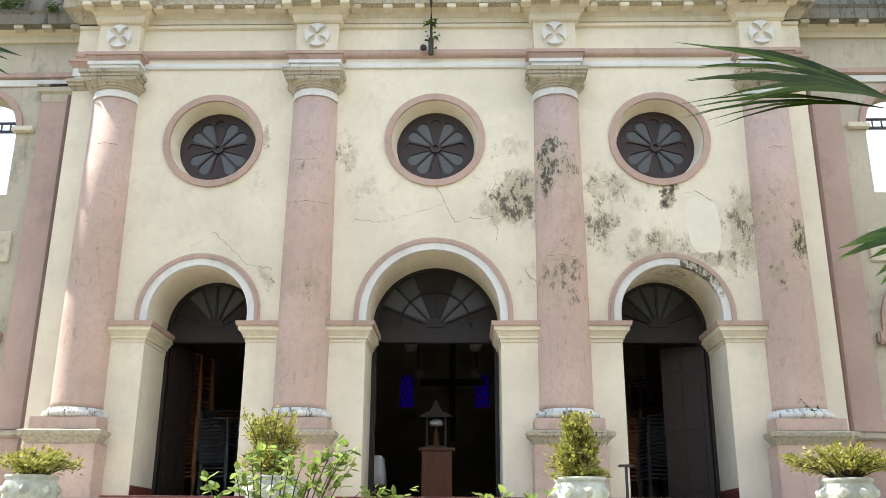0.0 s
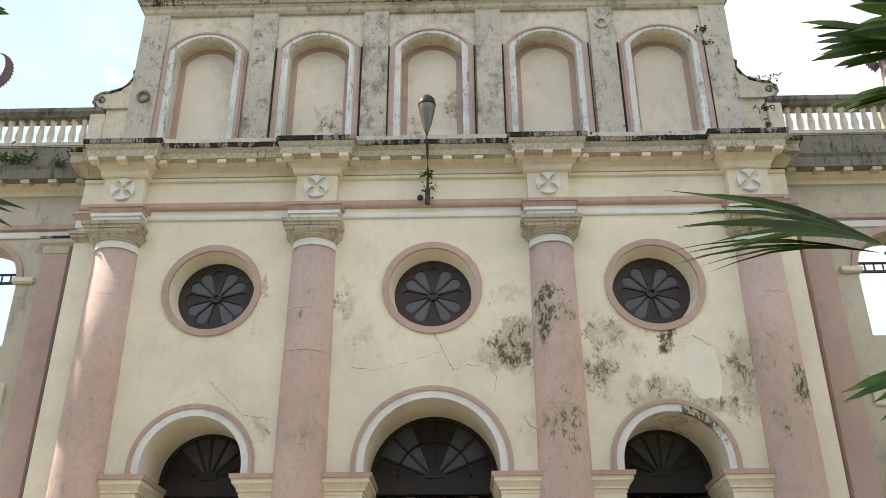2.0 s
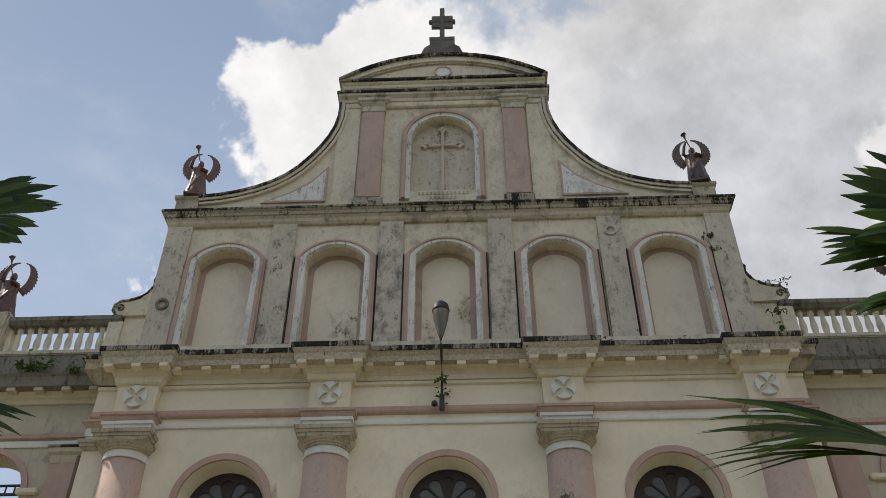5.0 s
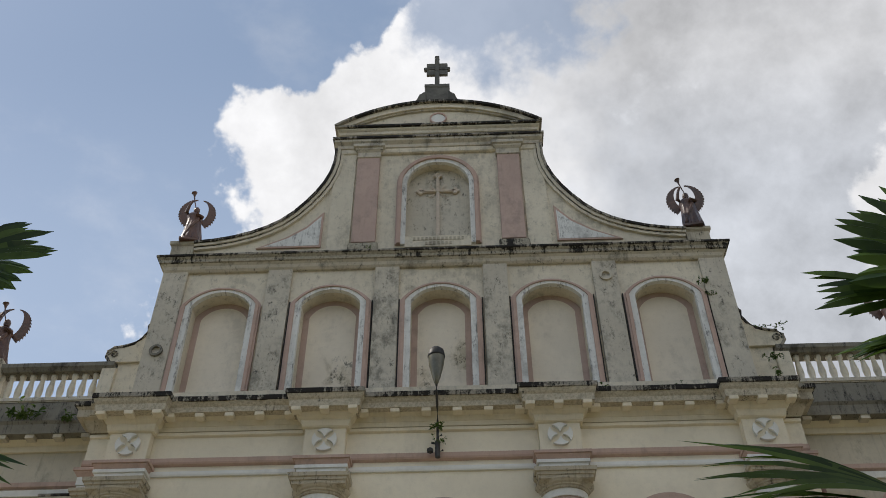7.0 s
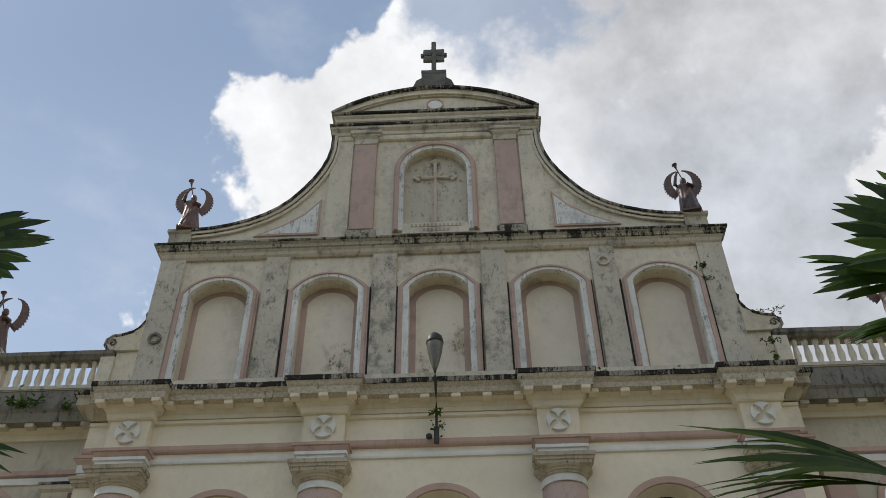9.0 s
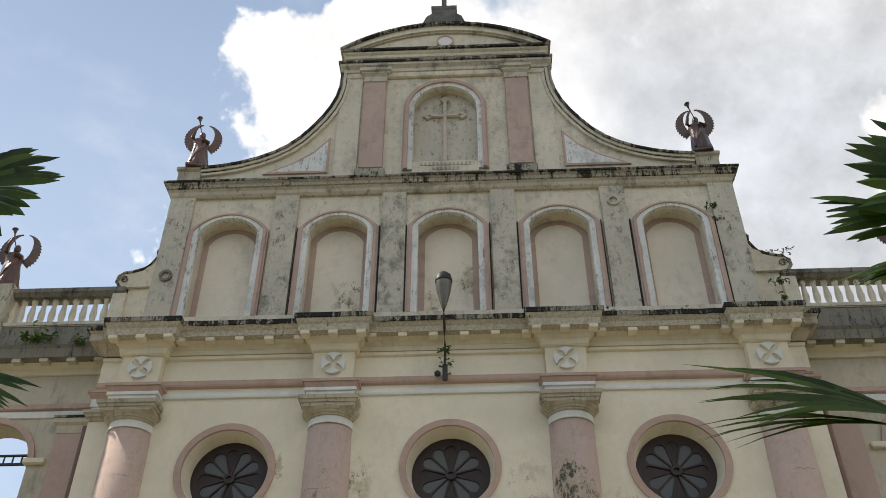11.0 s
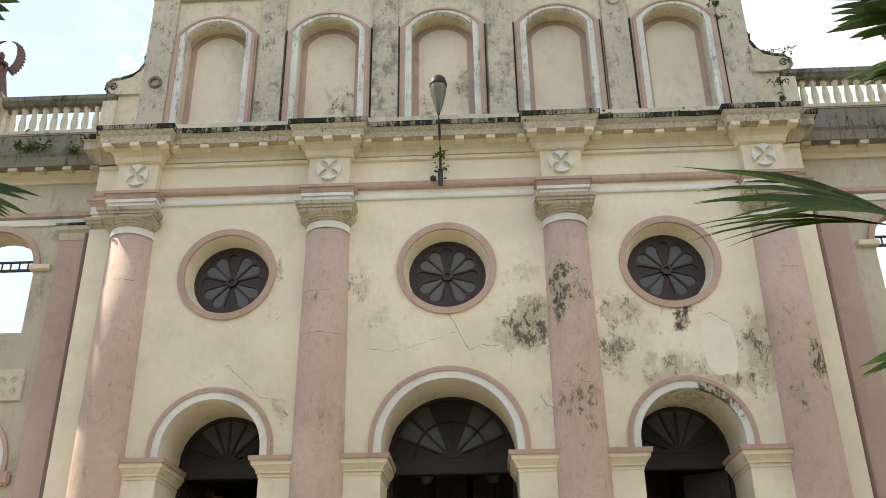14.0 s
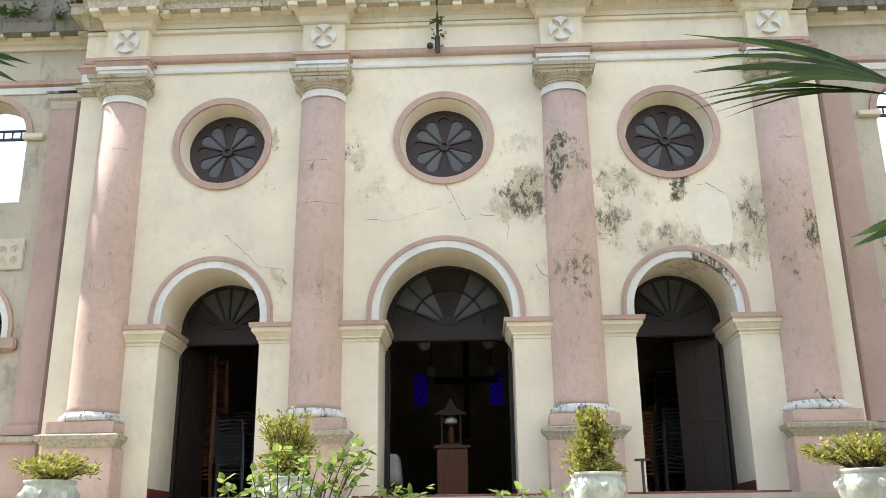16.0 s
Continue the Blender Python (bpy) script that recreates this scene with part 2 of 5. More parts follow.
def plain(name, base, rough=0.6, vary=0.25, scale=12.0, bump=0.15, metal=0.0, coat=0.0, spec=0.5):
    m, n = material(name)
    pos = n.add("ShaderNodeNewGeometry").outputs["Position"]
    rnd = n.add("ShaderNodeObjectInfo").outputs["Random"]
    a, b = n.noise(pos, scale, 6.0, 0.65), n.noise(pos, scale * 7, 3.0, 0.6)
    f = n.math("ADD", n.math("MULTIPLY", a, 0.75), n.math("MULTIPLY", rnd, 0.25))
    colour = n.mix(n.ramp(f, 0.3, 0.75), rgb(*(c * (1 - vary) for c in base)), rgb(*(min(1, c * (1 + vary * 0.6)) for c in base)))
    finish(n, colour, n.ramp(a, 0.3, 0.7, max(0.05, rough - 0.1), min(1, rough + 0.1)), n.math("ADD", a, n.math("MULTIPLY", b, 0.4)), bump, 0.006, metal, Coat_Weight=coat, Specular_IOR_Level=spec)
    return m


def wood(name, base, rough=0.5, along=(14, 14, 0.9)):
    m, n = material(name)
    pos = n.add("ShaderNodeNewGeometry").outputs["Position"]
    g = n.noise(n.stretch(pos, along), 3.0, 8.0, 0.7)
    big = n.noise(pos, 1.3, 3.0)
    colour = n.mix(n.ramp(g, 0.32, 0.7), rgb(*(c * 0.5 for c in base)), rgb(*base))
    colour = n.mix(n.math("MULTIPLY", big, 0.35), colour, rgb(*(c * 0.6 for c in base)))
    finish(n, colour, rough, g, 0.25, 0.004)
    return m


M_DARKWOOD = wood("dark_wood", (0.042, 0.024, 0.021), 0.55)
M_FANWOOD = wood("fanlight_wood", (0.022, 0.015, 0.014), 0.6)
M_DOOR = wood("door_wood", (0.04, 0.026, 0.022), 0.6)
M_LECTERN = wood("lectern_wood", (0.22, 0.075, 0.035), 0.35)
M_BRONZE = plain("bronze_brown", (0.115, 0.055, 0.036), 0.38, 0.6, 9.0, 0.6)
M_PIPE = plain("brown_pipe", (0.20, 0.115, 0.09), 0.6, 0.25, 6.0, 0.15)
M_STONE = plain("dark_stone", (0.16, 0.155, 0.135), 0.9, 0.5, 4.0, 0.6)
M_IRON = plain("dark_iron", (0.05, 0.048, 0.045), 0.55, 0.4, 9.0, 0.3, 0.4)
M_LAMPGLASS = plain("lamp_glass", (0.13, 0.125, 0.09), 0.2, 0.3, 6.0, 0.05)
M_FLOOR = plain("red_oxide_floor", (0.20, 0.055, 0.045), 0.5, 0.35, 2.0, 0.15)
M_CEMENT = plain("grey_cement", (0.40, 0.36, 0.30), 0.85, 0.3, 2.0, 0.3)
M_INSIDE = plain("inner_wall", (0.52, 0.46, 0.37), 0.9, 0.3, 1.5, 0.2)
M_GROUND = plain("dry_grass", (0.18, 0.155, 0.08), 0.9, 0.35, 0.7, 0.3)
M_POT = plain("white_pot", (0.58, 0.62, 0.53), 0.65, 0.4, 7.0, 0.6)
M_CLOTH = plain("white_cloth", (0.72, 0.73, 0.75), 0.9, 0.1, 3.0, 0.3)
M_SOIL = plain("soil", (0.06, 0.045, 0.03), 0.95, 0.4, 20.0, 0.8)
M_PATCH = plain("fresh_plaster", (0.84, 0.80, 0.655), 0.85, 0.08, 3.0, 0.2)
M_JOINTSHADE = plain("joint_shade", (0.03, 0.028, 0.024), 0.95, 0.5, 5.0, 0.3)
M_CRACK = plain("crack_shadow", (0.20, 0.17, 0.12), 0.95, 0.4, 6.0, 0.2)


def leafy(name, base, tip, trans=0.35, rough=0.45):
    m, n = material(name)
    pos = n.add("ShaderNodeNewGeometry").outputs["Position"]
    isl = n.add("ShaderNodeNewGeometry").outputs["Random Per Island"]
    a = n.noise(pos, 6.0, 4.0)
    colour = n.mix(n.ramp(n.math("ADD", n.math("MULTIPLY", isl, 0.6), n.math("MULTIPLY", a, 0.4)), 0.25, 0.75), rgb(*base), rgb(*tip))
    b = n.add("ShaderNodeBsdfPrincipled", Roughness=rough)
    b.inputs["Specular IOR Level"].default_value = 0.2
    n.link(colour, b.inputs["Base Color"])
    t = n.add("ShaderNodeBsdfTranslucent")
    n.link(n.mix(0.4, colour, rgb(tip[0] * 1.6, tip[1] * 1.7, tip[2])), t.inputs[0])
    x = n.add("ShaderNodeMixShader")
    x.inputs[0].default_value = trans
    n.link(b.outputs[0], x.inputs[1])
    n.link(t.outputs[0], x.inputs[2])
    n.link(x.outputs[0], n.add("ShaderNodeOutputMaterial").inputs[0])
    return m


M_PALM = leafy("palm_leaf", (0.014, 0.034, 0.008), (0.07, 0.12, 0.02), 0.3, 0.38)
M_BOX = leafy("shrub_leaf", (0.15, 0.17, 0.04), (0.46, 0.43, 0.13), 0.4)
M_BUSH = leafy("broad_leaf", (0.09, 0.16, 0.035), (0.34, 0.42, 0.14), 0.45)
M_WEED = leafy("weed_leaf", (0.04, 0.08, 0.02), (0.12, 0.18, 0.05), 0.3)
M_TWIG = plain("twig", (0.12, 0.09, 0.06), 0.9, 0.4, 10.0, 0.3)


def glass(name, tint, rough=0.15, dull=0.5):
    """Dusty old pane: mostly dull grey with a glossy skin."""
    m, n = material(name)
    pos = n.add("ShaderNodeNewGeometry").outputs["Position"]
    rnd = n.add("ShaderNodeObjectInfo").outputs["Random"]
    a = n.noise(pos, 5.0, 5.0)
    d = n.noise(pos, 60.0, 2.0)
    colour = n.mix(n.math("ADD", n.math("MULTIPLY", a, 0.5), n.math("MULTIPLY", rnd, 0.5)), rgb(*(c * 0.55 for c in tint)), rgb(*tint))
    finish(n, colour, rough, d, 0.2, 0.002)
    return m


M_PANE = glass("dusty_pane", (0.085, 0.095, 0.10), 0.3)
M_FANPANE = glass("fanlight_pane", (0.075, 0.078, 0.078), 0.3)

# ---- mesh helpers ----


def part(name, bm, mat, parent=None, label="", smooth=False):
    me = bpy.data.meshes.new(name)
    bm.normal_update()
    bm.to_mesh(me)
    bm.free()
    if smooth:
        for p in me.polygons:
            p.use_smooth = True
    me.materials.append(mat)
    ob = new(name, me)
    if parent:
        ob.parent = parent
    if label:
        tagged(ob, label)
    return ob


def thing(name, label, category, group="", kind="", at=None):
    ob = new(name)
    if at:
        ob.matrix_basis = at
    return tagged(ob, label, category, group, kind)


def box(bm, x0, x1, y0, y1, z0, z1, bevel=0.0):
    vs = [bm.verts.new(p) for p in ((x0, y0, z0), (x1, y0, z0), (x1, y1, z0), (x0, y1, z0), (x0, y0, z1), (x1, y0, z1), (x1, y1, z1), (x0, y1, z1))]
    fs = [bm.faces.new([vs[i] for i in f]) for f in ((0, 3, 2, 1), (4, 5, 6, 7), (0, 1, 5, 4), (1, 2, 6, 5), (2, 3, 7, 6), (3, 0, 4, 7))]
    if bevel:
        bmesh.ops.bevel(bm, geom=list({e for f in fs for e in f.edges}), offset=bevel, segments=2, affect="EDGES")
    return bm


def Box(*a, **k):
    return box(bmesh.new(), *a, **k)


def loft(bm, loops, closed=True, caps=True):
    """Skin through loops of equally many points."""
    rings = [[bm.verts.new(p) for p in l] for l in loops]
    n = len(rings[0])
    for a, b in zip(rings, rings[1:]):
        for i in range(n if closed else n - 1):
            j = (i + 1) % n
            bm.faces.new((a[i], a[j], b[j], b[i]))
    if caps and closed:
        bm.faces.new(rings[0][::-1])
        bm.faces.new(rings[-1])
    bmesh.ops.recalc_face_normals(bm, faces=bm.faces)
    return bm


def lathe(profile, cx=0, cy=0, n=32, bm=None):
    """Turned shape from (radius, z)."""
    return loft(bm or bmesh.new(), [[(cx + r * math.cos(2 * math.pi * i / n), cy + r * math.sin(2 * math.pi * i / n), z) for i in range(n)] for r, z in profile])


def moulded(profile, hx, yback, cx=0.0, bm=None):
    """Block with a moulded front and returns: profile of (projection, z) from the back plane; hx: half width at projection 0."""
    loops = []
    for p, z in profile:
        loops.append([(cx - hx - p, yback - p, z), (cx + hx + p, yback - p, z), (cx + hx + p, yback + 0.25, z), (cx - hx - p, yback + 0.25, z)])
    return loft(bm or bmesh.new(), loops)


def run(profile, x0, x1, bm=None):
    """Straight moulding along x from a closed (y, z) profile."""
    return loft(bm or bmesh.new(), [[(x, y, z) for y, z in profile] for x in (x0, x1)])


def arch_loop(cx, half, z0, zs, rise, n=24):
    """Inverted U, from the left foot over the arch to the right foot."""
    r = (half * half + rise * rise) / (2 * rise)
    a = math.asin(min(1, half / r)) if rise <= half else math.pi - math.asin(half / r)
    zc = zs + rise - r
    arc = [(cx + r * math.sin(-a + 2 * a * i / n), zc + r * math.cos(-a + 2 * a * i / n)) for i in range(n + 1)]
    return [(cx - half, z0)] + arc + [(cx + half, z0)]


def band(outer, inner, y0, y1, bm=None, closed=False):
    """Flat band between two loops of (x, z), from y0 (front) to y1."""
    bm = bm or bmesh.new()
    rings = [[bm.verts.new((x, y, z)) for x, z in l] for l, y in ((outer, y0), (inner, y0), (inner, y1), (outer, y1))]
    n = len(outer)
    for a, b in zip(rings, rings[1:] + rings[:1]):
        for i in range(n if closed else n - 1):
            j = (i + 1) % n
            bm.faces.new((a[i], a[j], b[j], b[i]))
    if not closed:
        bm.faces.new([r[0] for r in rings])
        bm.faces.new([r[-1] for r in rings])
    bmesh.ops.recalc_face_normals(bm, faces=bm.faces)
    return bm


def circle(cx, cz, r, n=48):
    return [(cx + r * math.cos(2 * math.pi * i / n), cz + r * math.sin(2 * math.pi * i / n)) for i in range(n)]


def slab(outer, holes, y0, y1, back_holes=None, bm=None):
    """Plate in the plane of the facade with openings right through it."""
    bm = bm or bmesh.new()

    def sheet(loops, y):
        rings = [[bm.verts.new((x, y, z)) for x, z in l] for l in loops]
        edges = [bm.edges.new((r[i], r[(i + 1) % len(r)])) for r in rings for i in range(len(r))]
        bmesh.ops.triangle_fill(bm, use_beauty=True, use_dissolve=False, edges=edges)
        return rings
    a = sheet([outer] + list(holes), y0)
    b = sheet([outer] + list(back_holes or holes), y1)
    for ra, rb in zip(a, b):
        for i in range(len(ra)):
            j = (i + 1) % len(ra)
            bm.faces.new((ra[i], ra[j], rb[j], rb[i]))
    bmesh.ops.recalc_face_normals(bm, faces=bm.faces)
    return bm


def rect(x0, x1, z0, z1):
    return [(x0, z0), (x1, z0), (x1, z1), (x0, z1)]


def tube(bm, pts, radii, n=8):
    """Round limb through points."""
    loops = []
    for i, p in enumerate(pts):
        d = (Vector(pts[min(i + 1, len(pts) - 1)]) - Vector(pts[max(i - 1, 0)])).normalized()
        a = d.orthogonal().normalized()
        b = d.cross(a)
        r = radii[i] if isinstance(radii, (list, tuple)) else radii
        loops.append([tuple(Vector(p) + r * (math.cos(2 * math.pi * k / n) * a + math.sin(2 * math.pi * k / n) * b)) for k in range(n)])
    return loft(bm, loops)


# ---- the place ----
FLOOR, WALL = 2.17, 13.0
BAYS = (-3.465, 0.0, 3.465)
HALVES = (0.74, 0.98, 0.74)
ARCH_Z, IMPOST, ROUND_Z = 4.755, 4.62, 7.53
COLS = (-5.075, -1.89, 1.89, 5.14)

arches = [arch_loop(x, h, FLOOR, ARCH_Z, h) for x, h in zip(BAYS, HALVES)]
eyes = [circle(x, ROUND_Z, 0.68) for x in BAYS]
eyes_back = [circle(x, ROUND_Z - 0.0, 0.60) for x in BAYS]
bm = slab(rect(-5.8, 5.8, 0.5, 9.95), arches + eyes, WALL, WALL + 0.38, arches + eyes_back)
slab(rect(-5.8, 5.8, 0.5, 9.95), arches + eyes_back, WALL + 0.38, WALL + 1.0, bm=bm)
wall_front = part("wall_front", bm, M_WALL)
tagged(wall_front, "cream plastered church front wall with mildew stains and cracks", "wall", kind="structure")

# ground, terrace and steps
bm = bmesh.new()
bmesh.ops.create_grid(bm, x_segments=40, y_segments=40, size=900)
ground = part("ground", bm, M_GROUND)
tagged(ground, "dry grassy forecourt before the church", "ground", kind="structure")
terrace = part("terrace", Box(-9.5, 9.5, 11.0, 13.9, 0.0, 2.05, bevel=0.02), M_CEMENT)
tagged(terrace, "cement terrace with a red threshold before the church doors", "terrace", kind="structure")
part("threshold", Box(-5.75, 5.75, 12.93, 13.02, 2.05, 2.165), M_FLOOR, terrace)
for k in range(11):
    part("step", Box(-6.2, 6.2, 11.0 - 0.3 * (11 - k), 11.0 - 0.3 * (10 - k), 0.0, 0.17 * (k + 1) + 0.01), M_CEMENT, terrace)

# nave behind the doors
NAVE_BACK = 27.0
floor = part("floor", Box(-5.78, 5.78, 13.03, NAVE_BACK, 1.9, FLOOR), M_FLOOR)
tagged(floor, "dark red church floor", "floor", kind="structure")
bm = bmesh.new()
box(bm, -6.1, -5.8, 14.0, NAVE_BACK, 0, 9.9)
part_w = part("wall_west", bm, M_INSIDE)
tagged(part_w, "plain dim nave side wall", "wall", kind="structure")
part_e = part("wall_east", Box(5.8, 6.1, 14.0, NAVE_BACK, 0, 9.9), M_INSIDE)
tagged(part_e, "plain dim nave side wall", "wall", kind="structure")
GLASS_X = (-1.25, 0.97)
glass_loops = [arch_loop(x, 0.21, 5.36, 6.12, 0.25, 10) for x in GLASS_X]
wall_altar = part("wall_altar", slab(rect(-6.1, 6.1, 0, 9.9), glass_loops, NAVE_BACK, NAVE_BACK + 0.3), M_INSIDE)
tagged(wall_altar, "dim altar wall with two stained-glass windows", "wall", kind="structure")
ceiling = part("ceiling", Box(-6.1, 6.1, 13.9, NAVE_BACK + 0.3, 9.9, 10.1), M_INSIDE)
tagged(ceiling, "dark nave ceiling", "ceiling", kind="structure")

# arch trims, imposts and jamb skirtings
for x, h in zip(BAYS, HALVES):
    name = "white and pink moulded arch over a church door" if x else "white and pink moulded arch over the main door"
    trim = thing("arch_trim", name, "arch trim", kind="structure")
    o1, o2, o3 = (arch_loop(x, h + d, IMPOST, ARCH_Z, h + d) for d in (-0.004, 0.105, 0.155))
    part("archivolt", band(o2, o1, WALL - 0.035, WALL + 0.05), M_WHITE, trim)
    part("outer_moulding", band(o3, o2, WALL - 0.055, WALL + 0.05), M_PINKTRIM, trim)
    o4 = arch_loop(x, h + 0.185, IMPOST, ARCH_Z, h + 0.185)
    part("outer_fillet", band(o4, o3, WALL - 0.03, WALL + 0.05), M_PINK, trim)


def impost(x0, x1, left_return, right_return):
    """Moulded impost on a pier: it turns into the opening where the pier has a reveal."""
    th = thing("impost", "cream moulded impost with a pink top edge", "impost", "imposts", "structure")
    steps = (("necking", 4.33, 4.385, 0.012, 0.012, M_CREAM), ("lower_fillet", 4.385, 4.41, 0.035, 0.035, M_CREAM), ("cyma", 4.41, 4.49, 0.035, 0.085, M_CREAM),
             ("corona", 4.49, 4.555, 0.10, 0.105, M_CREAM), ("top_fillet", 4.555, 4.62, 0.13, 0.14, M_PINKTRIM))
    for nm, z0, z1, p0, p1, mat in steps:
        loops = []
        for p, z in ((p0, z0), (p1, z1)):
            xl, xr = x0 - (p if left_return else 0), x1 + (p if right_return else 0)
            loops.append([(xl, WALL - p, z), (xr, WALL - p, z), (xr, WALL + 0.98, z), (xl, WALL + 0.98, z)])
        part(nm, loft(bmesh.new(), loops), mat, th)


for (a, b, l, r) in ((-4.72, BAYS[0] - 0.74, False, True), (BAYS[0] + 0.74, -2.2, True, False), (-1.58, -0.98, False, True), (0.98, 1.58, True, False),
                     (2.2, BAYS[2] - 0.74, True, True), (BAYS[2] + 0.74, 4.82, True, False)):
    impost(a, b, l, r)
for x in (BAYS[0] - 0.74, BAYS[2] + 0.74):
    s = 1 if x > 0 else -1
    skirt = part("skirting", Box(min(x, x - s * 0.006), max(x, x - s * 0.006), WALL + 0.02, WALL + 0.98, FLOOR, FLOOR + 0.14), M_FLOOR)
    tagged(skirt, "dark red painted skirting on a door jamb", "skirting", kind="structure")


# engaged columns
def column(x):
    th = thing("column", "pink engaged plaster column on a moulded pedestal", "column", "facade columns", at=pose(x, WALL, 0))
    part("pedestal", Box(-0.50, 0.50, -0.42, 0.0, 2.05, 2.84, bevel=0.012), M_PINK, th)
    part("pedestal_cap", moulded([(0.0, 2.84), (0.02, 2.87), (0.06, 2.92), (0.10, 2.95), (0.11, 3.0), (0.02, 3.03)], 0.49, -0.41), M_CAPDRIP, th, "mouldy cream pedestal cornice")
    part("plinth", Box(-0.475, 0.475, -0.41, 0.0, 3.03, 3.20, bevel=0.01), M_PINK, th)
    part("base", lathe([(0.40, 3.20), (0.455, 3.215), (0.475, 3.25), (0.455, 3.29), (0.405, 3.31), (0.40, 3.34)], 0, 0.03, 40), M_TORUS, th, "worn white base ring with black mould", True)
    part("shaft", lathe([(0.392, 3.34), (0.385, 3.42), (0.385, 4.6), (0.375, 6.2), (0.352, 8.16)], 0, 0.06, 48), M_PINK, th, "", True)
    part("necking", lathe([(0.366, 8.16), (0.366, 8.185), (0.356, 8.19), (0.356, 8.29)], 0, 0.05, 40), M_WHITE, th, "white necking ring")
    part("echinus", lathe([(0.36, 8.285), (0.372, 8.30), (0.372, 8.315), (0.395, 8.325), (0.40, 8.345), (0.43, 8.365), (0.455, 8.40), (0.46, 8.43)], 0, 0.03, 40), M_CORNICE, th)
    part("abacus", moulded([(0.075, 8.405), (0.08, 8.46), (0.10, 8.465), (0.105, 8.51), (0.13, 8.515), (0.14, 8.575)], 0.34, -0.30), M_CORNICE, th)
    part("architrave", moulded([(-0.02, 8.575), (-0.02, 8.65), (0.0, 8.655), (0.0, 8.73), (0.03, 8.735), (0.03, 8.79)], 0.385, -0.25), M_WHITE, th)
    part("pink_fillet", moulded([(0.0, 8.79), (0.02, 8.80), (0.05, 8.86), (0.05, 8.875), (0.075, 8.88), (0.075, 8.93)], 0.38, -0.25), M_PINKTRIM, th)
    disc = part("frieze_block", Box(-0.335, 0.335, -0.17, 0.0, 8.93, 9.58, bevel=0.006), M_CREAM, th)
    for k in range(4):
        a0 = k * math.pi / 2
        rim = [(0.20 * math.cos(a0 - 0.66 + 1.32 * i / 8), 0.20 * math.sin(a0 - 0.66 + 1.32 * i / 8)) for i in range(9)]
        side = []
        for sgn in (1, -1):
            pts = []
            for t in (0.2, 0.4, 0.6, 0.8):
                r = 0.20 * (1 - t) + 0.012 * t
                w = 0.66 * (1 - t) ** 1.5 + 0.14 * t
                pts.append((r * math.cos(a0 + sgn * w), r * math.sin(a0 + sgn * w)))
            side.append(pts)
        loop = rim + side[0] + side[1][::-1]
        part("cross_arm", slab([(x, 9.275 + z) for x, z in loop], [], -0.225, -0.17), M_WHITE, disc)
    part("cornice_bed", moulded([(0.0, 9.50), (0.03, 9.52), (0.05, 9.58), (0.05, 9.62), (0.10, 9.66), (0.14, 9.72)], 0.35, -0.20), M_CREAM, th)
    part("cornice_cap", moulded([(0.14, 9.72), (0.22, 9.735), (0.22, 9.86), (0.25, 9.90), (0.27, 9.96), (0.27, 10.0)], 0.36, -0.26), M_CORONA, th, "mould-streaked cornice block")
    part("frieze_fillet", moulded([(0.0, 9.49), (0.045, 9.505), (0.05, 9.56), (0.0, 9.57)], 0.34, -0.17), M_CREAM, th)
    part("cornice_lip", moulded([(0.275, 9.955), (0.29, 9.965), (0.29, 10.045)], 0.36, -0.26), M_BLACKEDGE, th)
    for xd in (-0.46, 0.0, 0.46):
        part("dentil", Box(xd - 0.075, xd + 0.075, -0.50, -0.33, 9.665, 9.735, bevel=0.008), M_CREAM, th)
    return th


first = column(COLS[0])
for x in COLS[1:]:
    copy_thing(first, pose(x, WALL, 0))

# flat return behind each outer column, with its own capital and cornice break
for sg in (-1, 1):
    ret = thing("return_pilaster", "cream corner strip with a moulded capital behind the outer column", "pilaster", "corner strips", "structure")
    cx = sg * 5.47
    part("abacus", moulded([(0.0, 8.41), (0.02, 8.46), (0.05, 8.47), (0.05, 8.52), (0.08, 8.525), (0.085, 8.575)], 0.33, WALL - 0.02, cx), M_CORNICE, ret)
    part("architrave", moulded([(0.0, 8.575), (0.0, 8.65), (0.02, 8.655), (0.02, 8.79)], 0.33, WALL - 0.02, cx), M_WHITE, ret)
    part("pink_fillet", moulded([(0.02, 8.79), (0.07, 8.86), (0.07, 8.875), (0.09, 8.88), (0.09, 8.93)], 0.33, WALL - 0.02, cx), M_PINKTRIM, ret)
    part("frieze", moulded([(0.0, 8.93), (0.0, 9.60)], 0.33, WALL - 0.02, cx), M_CREAM, ret)
    part("cornice", moulded([(0.02, 9.58), (0.05, 9.62), (0.10, 9.70), (0.14, 9.76), (0.22, 9.77), (0.22, 9.90), (0.26, 9.95)], 0.33, WALL - 0.05, cx), M_CORNICE, ret)
    part("cornice_lip", moulded([(0.265, 9.945), (0.285, 9.955), (0.285, 10.03)], 0.33, WALL - 0.05, cx), M_BLACKEDGE, ret)


def worn_run(profile, x0, x1, step=0.11, amp=0.022):
    """Moulding with a chipped, uneven edge."""
    n = max(2, int((x1 - x0) / step))
    loops = []
    for i in range(n + 1):
        x = x0 + (x1 - x0) * i / n
        d = amp * noise.noise((x * 3.1, profile[0][1], 0.3)) + amp * 0.8 * noise.noise((x * 9.7, 2.0, profile[0][1]))
        loops.append([(x, y + (d if k in (1, 2) else 0), z + (d if k in (2, 3) else d * 0.5)) for k, (y, z) in enumerate(profile)])
    return loft(bmesh.new(), loops)


